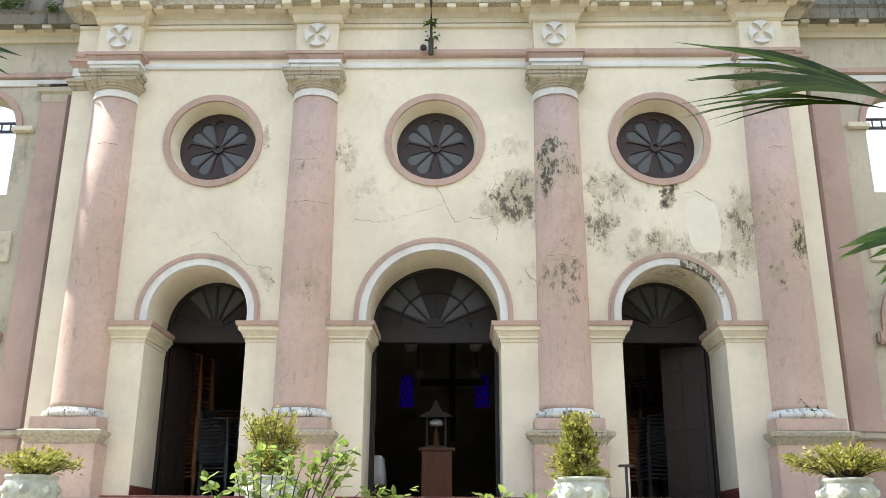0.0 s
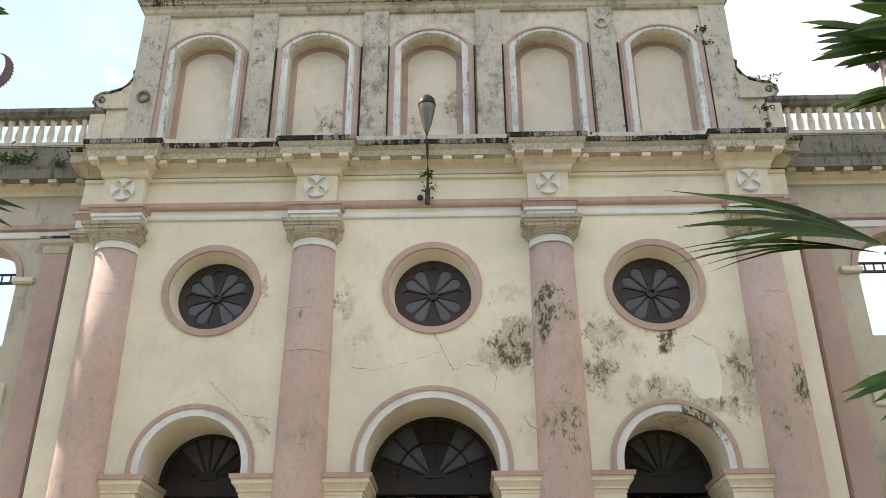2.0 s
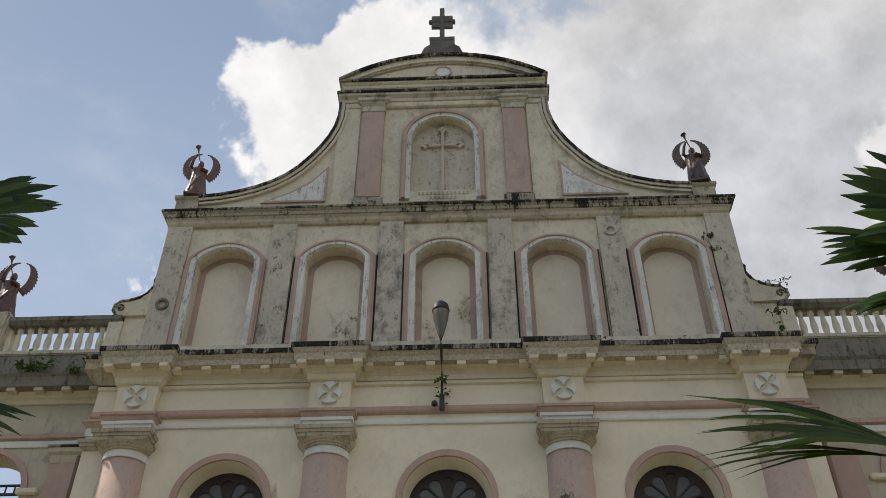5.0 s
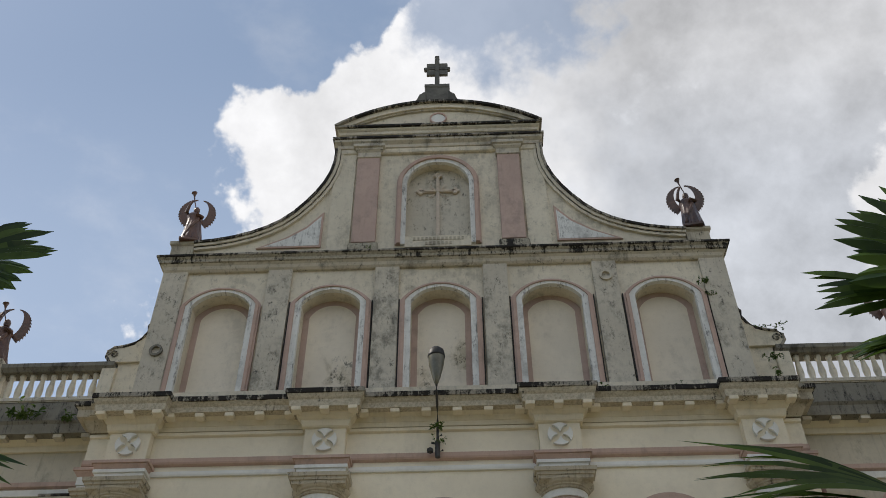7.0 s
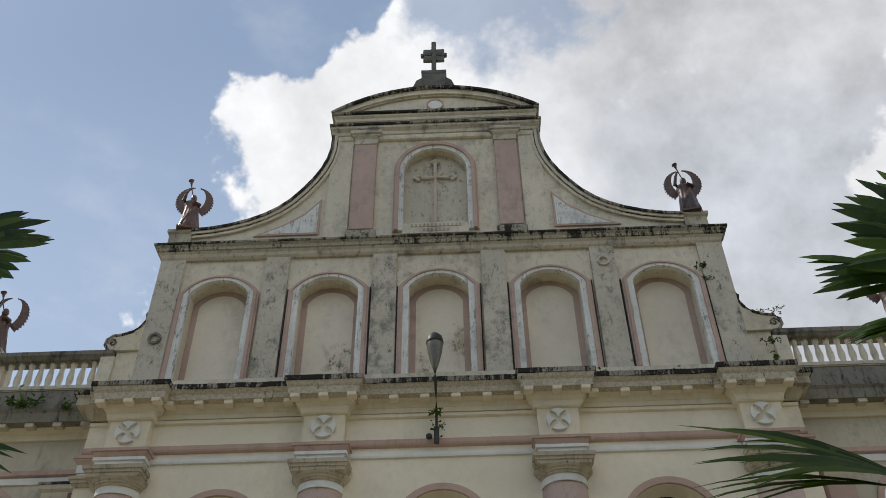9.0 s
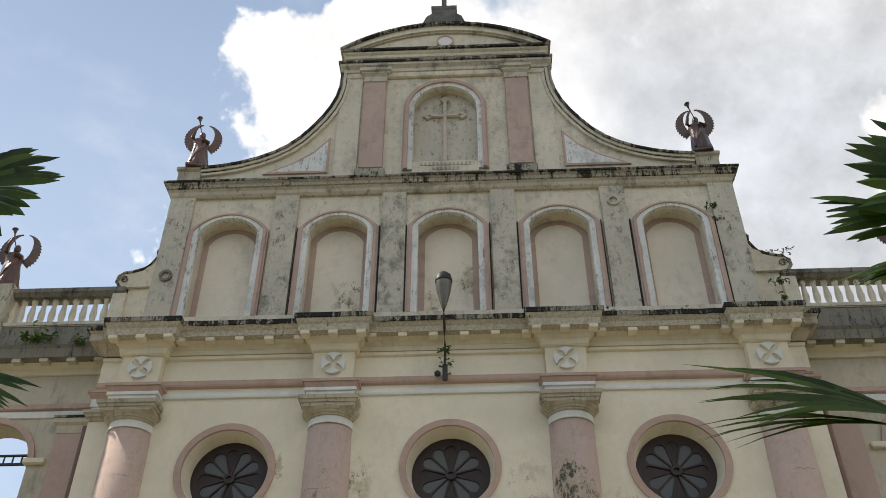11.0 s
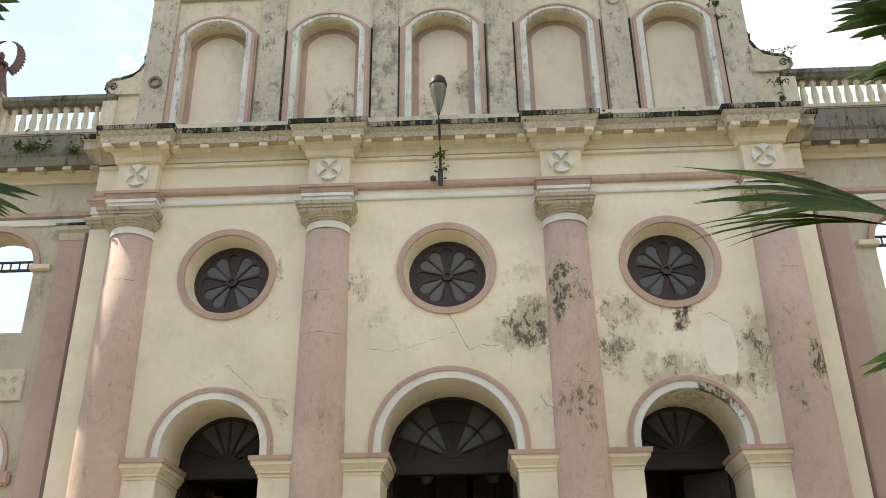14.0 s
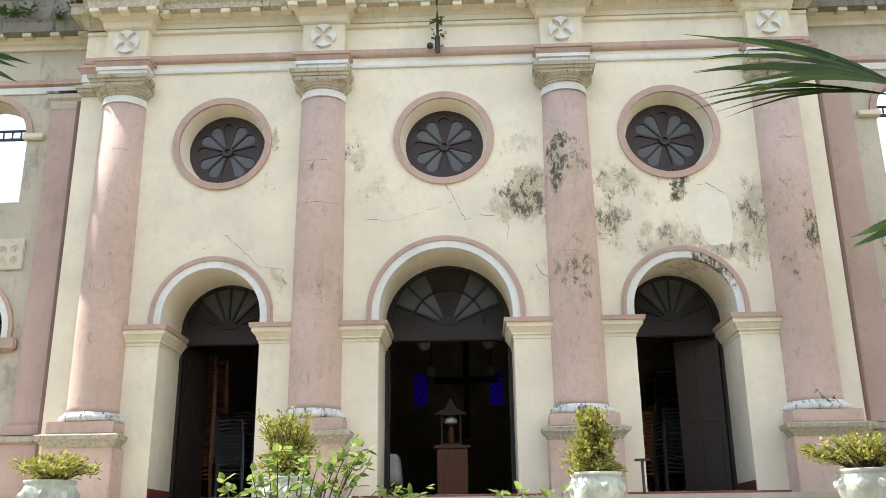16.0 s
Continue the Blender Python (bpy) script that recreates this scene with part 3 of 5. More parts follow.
# entablature between the columns
edges = [-5.8] + [c for x in COLS for c in (x - 0.36, x + 0.36)] + [5.8]
for x0, x1 in zip(edges[::2], edges[1::2]):
    ent = thing("entablature", "cream entablature with pink band and mould-blackened cornice", "entablature", "entablature runs", "structure")
    part("white_band", run([(WALL, 8.77), (WALL - 0.035, 8.77), (WALL - 0.045, 8.80), (WALL - 0.045, 8.85), (WALL, 8.87)], x0, x1), M_WHITE, ent)
    part("pink_band", run([(WALL, 8.95), (WALL - 0.06, 8.97), (WALL - 0.075, 9.0), (WALL - 0.075, 9.07), (WALL, 9.09)], x0, x1), M_PINKTRIM, ent)
    part("bed_moulding", run([(WALL, 9.58), (WALL - 0.04, 9.58), (WALL - 0.05, 9.66), (WALL - 0.06, 9.66), (WALL - 0.10, 9.74), (WALL - 0.17, 9.78), (WALL, 9.78)], x0, x1), M_CREAM, ent)
    part("corona", run([(WALL, 9.78), (WALL - 0.30, 9.785), (WALL - 0.30, 9.88), (WALL - 0.33, 9.92), (WALL - 0.36, 9.97), (WALL - 0.36, 10.0), (WALL, 10.03)], x0, x1), M_CORONA, ent)
    part("frieze_fillet", run([(WALL, 9.48), (WALL - 0.05, 9.50), (WALL - 0.055, 9.55), (WALL, 9.56)], x0, x1), M_CREAM, ent)
    part("cornice_lip", worn_run([(WALL - 0.1, 9.96), (WALL - 0.375, 9.96), (WALL - 0.38, 10.045), (WALL - 0.1, 10.065)], x0, x1), M_BLACKEDGE, ent)
    n = max(1, round((x1 - x0) / 0.5)) if x1 - x0 > 1 else 0
    for k in range(n):
        xd = x0 + (x1 - x0) * (k + 0.5) / n
        part("dentil", Box(xd - 0.075, xd + 0.075, WALL - 0.29, WALL - 0.12, 9.71, 9.785, bevel=0.008), M_CREAM, ent)

# second tier: five blind niches between pilasters
T2, T2TOP = 13.06, 13.25
NICHES = (-4.09, -2.045, -0.02, 2.02, 4.08)
nl = [arch_loop(x, 0.55, 10.36, 12.28, 0.31) for x in NICHES]
tier = part("wall_upper", slab(rect(-5.33, 5.33, 9.9, 13.3), nl, T2, T2 + 0.5), M_UPPER)
tagged(tier, "weathered cream upper church wall with five blind niches", "wall", kind="structure")
part("sill", Box(-5.36, 5.36, WALL - 0.09, WALL + 0.07, 10.02, 10.33, bevel=0.015), M_UPPER, tier)
part("top_strip", Box(-5.33, 5.33, WALL - 0.003, T2 + 0.01, 13.14, 13.25), M_UPPER, tier)
for x, w in ((-5.09, 0.24), (-3.07, 0.23), (-1.03, 0.23), (1.01, 0.23), (3.06, 0.23), (5.09, 0.24)):
    part("pilaster", Box(x - w, x + w, WALL - 0.005, T2 + 0.01, 10.3, 13.14, bevel=0.008), M_GREY, tier, "grey mould-stained pilaster")
for x in (-5.08, 3.06):
    z = 11.27 if x < 0 else 12.75
    part("rosette", band(circle(x, z, 0.12, 24), circle(x, z, 0.075, 24), WALL - 0.05, WALL, closed=True), M_MOTTLE if x < 0 else M_GREY, tier)
for x in NICHES:
    nb = thing("niche", "blind arched niche with white surround and pink border", "niche", "upper niches", "structure")
    part("back", Box(x - 0.56, x + 0.56, T2 + 0.28, T2 + 0.34, 10.3, 12.66), M_UPPERPINK, nb)
    inner = arch_loop(x, 0.435, 10.34, 12.20, 0.28)
    part("panel", slab(inner, [], T2 + 0.274, T2 + 0.29), M_PANEL, nb)
    a, b, c, d = (arch_loop(x, 0.55 + k, 10.36, 12.28, 0.31 + k * 0.55) for k in (-0.004, 0.105, 0.165, 0.20))
    part("surround", band(b, a, WALL - 0.02, T2 + 0.02), M_WORNWHITE, nb)
    part("outer_moulding", band(c, b, WALL - 0.045, T2 + 0.02), M_PINKTRIM, nb)
    part("outer_fillet", band(d, c, WALL - 0.01, T2 + 0.02), M_UPPERPINK, nb)
    # near-black strips paint the shadow between niche moulding and pilaster
    for sg in (-1, 1):
        if x > -3:
            xj = x + sg * 0.765
            part("mould_joint", Box(xj - 0.011, xj + 0.011, WALL + 0.0, T2 + 0.01, 10.36, 12.32), M_JOINTSHADE, nb, "dark strip painted for the shade in the joint")
corn2 = thing("upper_cornice", "blackened moulded cornice over the niches", "cornice", kind="structure")
part("bed", moulded([(0.0, 13.12), (0.04, 13.16), (0.06, 13.22), (0.10, 13.26)], 5.28, WALL), M_GREY, corn2)
part("corona", moulded([(0.10, 13.26), (0.13, 13.27), (0.13, 13.34), (0.17, 13.38)], 5.28, WALL), M_DRIP, corn2)
part("lip", moulded([(0.17, 13.38), (0.19, 13.39), (0.19, 13.43), (0.0, 13.46)], 5.28, WALL), M_BLACKEDGE, corn2)

# gable: sweeping shoulders, niche with a cross, segmental pediment
SWEEP = [(2.18, 16.5), (2.19, 16.1), (2.25, 15.77), (2.355, 15.47), (2.50, 15.18), (2.68, 14.90), (2.90, 14.61), (3.14, 14.38), (3.40, 14.21), (3.70, 14.07), (4.05, 13.96), (4.40, 13.89), (4.80, 13.85)]


def inset(line, d):
    """The sweep moved square to itself, towards the gable."""
    out = []
    for i, (x, z) in enumerate(line):
        (xa, za), (xb, zb) = line[max(i - 1, 0)], line[min(i + 1, len(line) - 1)]
        ln = math.hypot(xb - xa, zb - za)
        out.append((x + d * (zb - za) / ln, z - d * (xb - xa) / ln))
    return out


gable_loop = [(-x, z) for x, z in SWEEP] + [(-4.78, 13.35), (4.78, 13.35)] + [(x, z) for x, z in SWEEP[::-1]]
gn = arch_loop(-0.01, 0.65, 13.88, 15.40, 0.65)
gable = part("gable", slab(gable_loop, [gn], WALL + 0.04, WALL + 0.6), M_UPPER)
tagged(gable, "weathered cream church gable with sweeping shoulders", "gable", kind="structure")
for s in (-1, 1):
    rails = [[(s * x, z) for x, z in inset(SWEEP, d)] for d in (-0.03, 0.022, 0.085, 0.10, 0.16)]
    part("sweep_coping", band(rails[0], rails[1], WALL - 0.09, WALL + 0.62), M_BLACKEDGE, gable, "blackened coping")
    part("sweep_moulding", band(rails[1], rails[2], WALL - 0.055, WALL + 0.05), M_UPPER, gable)
    part("sweep_fillet", band(rails[2], rails[3], WALL - 0.03, WALL + 0.05), M_BLACKEDGE, gable)
    part("sweep_bed", band(rails[3], rails[4], WALL - 0.02, WALL + 0.05), M_UPPER, gable)
    tri = [(s * 2.31, 13.70), (s * 3.58, 13.70), (s * 3.02, 13.97), (s * 2.62, 14.27), (s * 2.31, 14.66)]
    part("panel_edge", slab(tri, [], WALL + 0.0, WALL + 0.05), M_PINKTRIM, gable)
    tri2 = [(s * 2.35, 13.74), (s * 3.42, 13.74), (s * 2.98, 13.945), (s * 2.62, 14.20), (s * 2.35, 14.53)]
    part("panel", slab(tri2, [], WALL - 0.006, WALL + 0.01), M_WORNWHITE, gable, "peeling pale blue-white panel")
    part("pier_strip", Box(min(s * 1.75, s * 2.2), max(s * 1.75, s * 2.2), WALL + 0.0, WALL + 0.05, 13.45, 16.5), M_UPPER, gable)
    pl = part("pilaster", Box(s * 1.475 - 0.235, s * 1.475 + 0.235, WALL - 0.05, WALL + 0.05, 13.75, 16.2, bevel=0.008), M_UPPERPINK, gable, "faded pink pilaster")
    part("pilaster_cap", moulded([(0.0, 16.2), (0.02, 16.21), (0.02, 16.26), (0.005, 16.27), (0.01, 16.36), (0.06, 16.42), (0.06, 16.46), (0.10, 16.48), (0.10, 16.56)], 0.235, WALL - 0.05, s * 1.475), M_GREY, gable)
    part("pilaster_base", Box(s * 1.475 - 0.30, s * 1.475 + 0.30, WALL - 0.10, WALL + 0.05, 13.45, 13.70, bevel=0.02), M_DRIP, gable)
    part("angel_plinth", moulded([(0.0, 13.40), (0.0, 13.80), (0.04, 13.84), (0.04, 13.91)], 0.22, WALL - 0.02, s * 5.02), M_CORNICE, gable)
a, b, c, d = (arch_loop(-0.01, 0.65 + k, 13.70, 15.40, 0.65 + k) for k in (-0.004, 0.09, 0.165, 0.20))
part("niche_surround", band(b, a, WALL - 0.02, WALL + 0.06), M_WORNWHITE, gable)
part("niche_moulding", band(c, b, WALL - 0.06, WALL + 0.06), M_PINKTRIM, gable)
part("niche_fillet", band(d, c, WALL - 0.01, WALL + 0.06), M_UPPERPINK, gable)
part("niche_back", Box(-0.72, 0.70, WALL + 0.22, WALL + 0.28, 13.85, 16.1), M_GREY, gable)
part("inscription_sill", Box(-0.66, 0.64, WALL - 0.03, WALL + 0.23, 13.60, 13.885), M_UPPER, gable)
# relief cross with trefoil ends and rays
relief = thing("relief_cross", "cream plaster cross in relief with rayed centre in the gable niche", "cross", at=pose(-0.075, WALL + 0.21, 0))
part("upright", Box(-0.034, 0.034, -0.05, 0.02, 14.0, 15.80, bevel=0.015), M_RELIEF, relief)
part("arm", Box(-0.36, 0.36, -0.055, 0.015, 15.32, 15.39, bevel=0.015), M_RELIEF, relief)
for cx, cz in ((-0.36, 15.355), (0.36, 15.355), (0, 15.82)):
    bm = bmesh.new()
    for ox, oz in ((0.05, 0), (-0.05, 0), (0, 0.05), (0, -0.05)):
        loft(bm, [[(x, y, z) for x, z in circle(cx + ox, cz + oz, r, 12)] for y, r in ((0.02, 0.045), (-0.04, 0.045), (-0.055, 0.03))])
    part("trefoil", bm, M_RELIEF, relief)
for k in range(4):
    a = math.pi / 4 + k * math.pi / 2
    for da in (-0.12, 0.12):
        part("ray", tube(bmesh.new(), [(0.07 * math.cos(a), 0, 15.355 + 0.07 * math.sin(a)), (0.26 * math.cos(a + da), -0.01, 15.355 + 0.26 * math.sin(a + da))], [0.012, 0.005], 6), M_RELIEF, relief)
# worn raised letters that can no longer be read
for row, (z, n, w) in enumerate(((13.80, 13, 1.02), (13.68, 7, 0.55))):
    for k in range(n):
        x = -w / 2 + w * (k + 0.5) / n
        part("letter_bar", Box(x - 0.022, x + 0.022, WALL - 0.045, WALL - 0.03, z - 0.035, z + 0.035), M_CORNICE, gable)

ped = thing("pediment", "weathered segmental pediment with moulded cornices", "pediment", kind="structure")
part("frieze", moulded([(0.0, 16.36), (0.03, 16.38), (0.03, 16.50), (0.0, 16.52)], 2.17, WALL), M_UPPER, ped)
part("lower_cornice", moulded([(0.0, 16.50), (0.05, 16.52), (0.06, 16.60), (0.13, 16.66), (0.13, 16.73)], 2.11, WALL), M_GREY, ped)
part("lower_lip", moulded([(0.14, 16.725), (0.165, 16.73), (0.165, 16.785), (0.04, 16.80)], 2.11, WALL), M_BLACKEDGE, ped)
part("attic", moulded([(0.02, 16.80), (0.02, 16.95), (0.05, 16.97), (0.06, 17.04), (0.10, 17.08), (0.10, 17.13)], 2.11, WALL), M_UPPER, ped)
part("upper_lip", moulded([(0.11, 17.125), (0.15, 17.13), (0.15, 17.185), (0.05, 17.20)], 2.11, WALL), M_BLACKEDGE, ped)
outer = arch_loop(0, 2.27, 17.17, 17.20, 0.77, 36)
mid = arch_loop(0, 2.20, 17.165, 17.18, 0.725, 36)
inn = arch_loop(0, 2.02, 17.15, 17.16, 0.60, 36)
part("arc_coping", band(outer, mid, WALL - 0.18, WALL + 0.6), M_BLACKEDGE, ped, "blackened arched coping")
part("arc_moulding", band(mid, inn, WALL - 0.11, WALL + 0.3), M_UPPER, ped)
part("arc_fillet", band(arch_loop(0, 2.02, 17.15, 17.16, 0.60, 36), arch_loop(0, 1.96, 17.15, 17.155, 0.565, 36), WALL - 0.07, WALL + 0.3), M_GREY, ped)
part("tympanum", slab(inn, [], WALL - 0.02, WALL + 0.5), M_UPPER, ped)
part("medallion_ring", band(circle(0, 17.44, 0.19, 32), circle(0, 17.44, 0.155, 32), WALL - 0.07, WALL, closed=True), M_PINKTRIM, ped)
part("medallion", slab(circle(0, 17.44, 0.157, 32), [], WALL - 0.05, WALL), M_WHITE, ped, "white round medallion")

for piece in (gable, ped):
    piece.location.x = -0.055
top = thing("roof_cross", "dark weathered stone cross on a scrolled base", "cross", at=pose(-0.085, WALL + 0.15, 0))
part("pedestal", moulded([(0.0, 17.7), (0.0, 18.68), (0.02, 18.72), (0.02, 18.80)], 0.27, -0.1), M_STONE, top)
for s in (-1, 1):
    lp = [(s * 0.26, 17.7), (s * 0.80, 17.8), (s * 0.78, 17.98), (s * 0.68, 18.02), (s * 0.55, 18.06), (s * 0.46, 18.2), (s * 0.40, 18.38), (s * 0.26, 18.5)]
    part("scroll", slab(lp, [], -0.15, 0.1), M_STONE, top)
part("post", Box(-0.055, 0.055, -0.055, 0.055, 18.78, 20.0, bevel=0.01), M_STONE, top)
part("arm_block", Box(-0.25, 0.25, -0.035, 0.035, 19.27, 19.72, bevel=0.01), M_STONE, top)
part("arm_bar", Box(-0.31, 0.31, -0.045, 0.045, 19.46, 19.56, bevel=0.01), M_STONE, top)

# shrubbery behind the aisle fronts, and an unseen belt added to block low sky
M_HEDGE = leafy("hedge_leaf", (0.015, 0.035, 0.012), (0.06, 0.11, 0.03), 0.2)


def hedge(name, label, x0, x1, y, z0, z1, count, size, seed, kind):
    rng = random.Random(seed)
    verts, faces = [], []
    for _ in range(count):
        p = Vector((rng.uniform(x0, x1), y + rng.gauss(0, 0.4), z0 + (z1 - z0) * rng.random() ** 0.8))
        p.z = min(p.z, z1 - 0.15 * (z1 - z0) * (1 + noise.noise((p.x * 0.4, seed, 0))))
        d = Vector((rng.gauss(0, 1), rng.gauss(-0.3, 0.8), rng.gauss(0, 0.7))).normalized()
        q = d.orthogonal().normalized()
        s = size * rng.uniform(0.6, 1.4)
        i = len(verts)
        verts += [tuple(p), tuple(p + d * s * 0.5 + q * s * 0.22), tuple(p + d * s), tuple(p + d * s * 0.5 - q * s * 0.22)]
        faces.append((i, i + 1, i + 2, i + 3))
    me = bpy.data.meshes.new(name)
    me.from_pydata(verts, [], faces)
    me.materials.append(M_HEDGE)
    return tagged(new(name, me), label, "hedge", kind=kind)


for s in (-1, 1):
    hedge("shrubbery", "dark green shrubbery seen through the aisle doorway", *sorted((s * 6.3, s * 12.0)), 17.6, 0.0, 8.2, 12000, 0.24, 5 + s, "stuff")
    # added dark sheet that stands in for deep shade behind the leaves
    core = part("backdrop", Box(*sorted((s * 6.2, s * 12.0)), 18.4, 18.6, 0.0, 7.2), M_SOIL)
    tagged(core, "dark sheet added for the shade behind the shrubbery", "backdrop", kind="structure")
# unseen slab behind the camera, added to cut low light on the facade
trees = part("backdrop", Box(-60, 60, -22.5, -22.0, 0.0, 13.0), plain("sky_blocker", (0.05, 0.065, 0.03), 0.95, 0.6, 0.8, 0.8))
tagged(trees, "unseen dark slab added like a tree belt to block low sky", "backdrop", kind="structure")


# round windows: wooden tracery of twelve petals
def petal(k, n, r0, r1, grow=0.0):
    a = 2 * math.pi * k / n
    w = math.pi / n
    t0, t1 = (r0 - grow), r1 - 0.10
    half0, half1 = math.tan(w) * t0 - 0.012 + grow, math.tan(w) * t1 - 0.016 + grow
    pts = [(t0, -half0), (t1, -half1)] + [(t1 + (0.09 + grow) * math.sin(math.pi * i / 6), -half1 * math.cos(math.pi * i / 6)) for i in range(1, 6)] + [(t1, half1), (t0, half0)]
    return [(p * math.cos(a) - q * math.sin(a), p * math.sin(a) + q * math.cos(a)) for p, q in pts]


rose = thing("window_1", "round rose window of dark wood with twelve dusty petal panes", "window", "round windows", "structure", pose(BAYS[0], WALL + 0.32, ROUND_Z))
part("tracery", slab(circle(0, 0, 0.625), [petal(k, 12, 0.085, 0.50) for k in range(12)], 0.0, 0.05), M_DARKWOOD, rose)
for k in range(12):
    part("pane", slab(petal(k, 12, 0.085, 0.50, 0.006), [], 0.022, 0.028), M_DARKWOOD if k % 3 == 0 else M_PANE, rose)
part("hub", band(circle(0, 0, 0.088, 24), circle(0, 0, 0.04, 24), -0.03, 0.01, closed=True), M_DARKWOOD, rose)
part("surround", band(circle(0, 0, 0.78, 64), circle(0, 0, 0.676, 64), -0.355, -0.30, closed=True), M_PINKTRIM, rose, "pink plaster ring")
for i, x in enumerate(BAYS[1:]):
    copy_thing(rose, pose(x, WALL + 0.32, ROUND_Z)).name = "window_%d" % (i + 2)


# doors: fanlight, transom, two panelled leaves folded inwards
def fanlight(i, x, h, spokes, ring):
    r = h + 0.02
    y = WALL + 1.0
    fl = thing("door_%d" % i, "dark wooden double door standing open under a radial fanlight", "door", "church doors", "structure", pose(x, y, 0))
    z0 = ARCH_Z + 0.03
    part("fan_frame", band(arch_loop(0, r, z0, z0 + 0.01, r), arch_loop(0, r - 0.11, z0, z0 + 0.01, r - 0.11), -0.04, 0.06), M_FANWOOD, fl)
    part("transom", Box(-r, r, -0.06, 0.08, z0 - 0.26, z0 - 0.03, bevel=0.012), M_FANWOOD, fl)
    part("transom_sill", Box(-r, r, -0.03, 0.06, z0 - 0.03, z0 + 0.05), M_FANWOOD, fl)
    for k in range(1, spokes):
        a = math.pi * k / spokes
        d = Vector((math.cos(a), 0, math.sin(a)))
        nrm = Vector((-d.z, 0, d.x)) * 0.016
        lp = [d * 0.1 + nrm, d * 0.1 - nrm, d * (r - 0.09) - nrm, d * (r - 0.09) + nrm]
        part("glazing_bar", slab([(p.x, z0 + p.z) for p in lp], [], -0.03, 0.03), M_FANWOOD, fl)
    if ring:
        rr = r * 0.56
        part("ring_bar", band(arch_loop(0, rr + 0.014, z0, z0 + 0.01, rr + 0.014), arch_loop(0, rr - 0.014, z0, z0 + 0.01, rr - 0.014), -0.03, 0.03), M_FANWOOD, fl)
    for k in range(spokes):
        a0, a1 = max(0.02, math.pi * k / spokes), min(math.pi - 0.02, math.pi * (k + 1) / spokes)
        lp = [(0.12 * math.cos(a0), z0 + 0.12 * math.sin(a0))] + [((r - 0.08) * math.cos(a0 + (a1 - a0) * t / 5), z0 + (r - 0.08) * math.sin(a0 + (a1 - a0) * t / 5)) for t in range(6)] + [(0.12 * math.cos(a1), z0 + 0.12 * math.sin(a1))]
        # panes outside the lit sectors take the wood colour as a painted dark reflection
        lit_pane = k in (1, 2, 5, 6) if ring else k in (2, 3, 4, 5)
        part("pane", slab(lp, [], 0.008, 0.014), M_FANPANE if lit_pane else M_FANWOOD, fl)
    part("hub", slab(arch_loop(0, 0.14, z0 - 0.01, z0, 0.14, 12), [], -0.045, 0.03), M_FANWOOD, fl)
    for s in (-1, 1):
        part("jamb_post", Box(min(s * r, s * (r - 0.07)), max(s * r, s * (r - 0.07)), -0.04, 0.06, FLOOR, z0 - 0.26), M_FANWOOD, fl)
    return fl


def leaf(door, hinge, width, turn):
    """Panelled leaf; its own frame runs from the hinge along +x before it is turned."""
    top = ARCH_Z - 0.24
    lf = part("leaf", Box(0, width, -0.02, 0.02, FLOOR + 0.01, top, bevel=0.004), M_DOOR, door)
    lf.matrix_basis = pose(hinge, 0.07, 0, 0, 0, turn)
    for z0, z1 in ((FLOOR + 0.15, FLOOR + 0.95), (FLOOR + 1.07, FLOOR + 1.85), (FLOOR + 1.97, top - 0.1)):
        for x0, x1 in ((0.08, width / 2 - 0.03), (width / 2 + 0.03, width - 0.08)):
            bm = Box(x0, x1, -0.034, -0.02, z0, z1)
            box(bm, x0 + 0.05, x1 - 0.05, -0.046, -0.034, z0 + 0.05, z1 - 0.05, bevel=0.006)
            box(bm, x0, x1, 0.02, 0.034, z0, z1)
            part("panel", bm, M_DOOR, lf)


d1 = fanlight(1, BAYS[0], HALVES[0], 8, False)
leaf(d1, -0.70, 0.66, 72)
leaf(d1, 0.70, 0.66, 92)
d2 = fanlight(2, BAYS[1], HALVES[1], 8, True)
leaf(d2, -0.94, 0.9, 100)
leaf(d2, 0.94, 0.9, 80)
d3 = fanlight(3, BAYS[2], HALVES[2], 8, False)
leaf(d3, -0.70, 0.66, 88)
leaf(d3, 0.70, 0.70, 150)

# aisle wings: pierced screen walls with balustrades
WING = 13.6


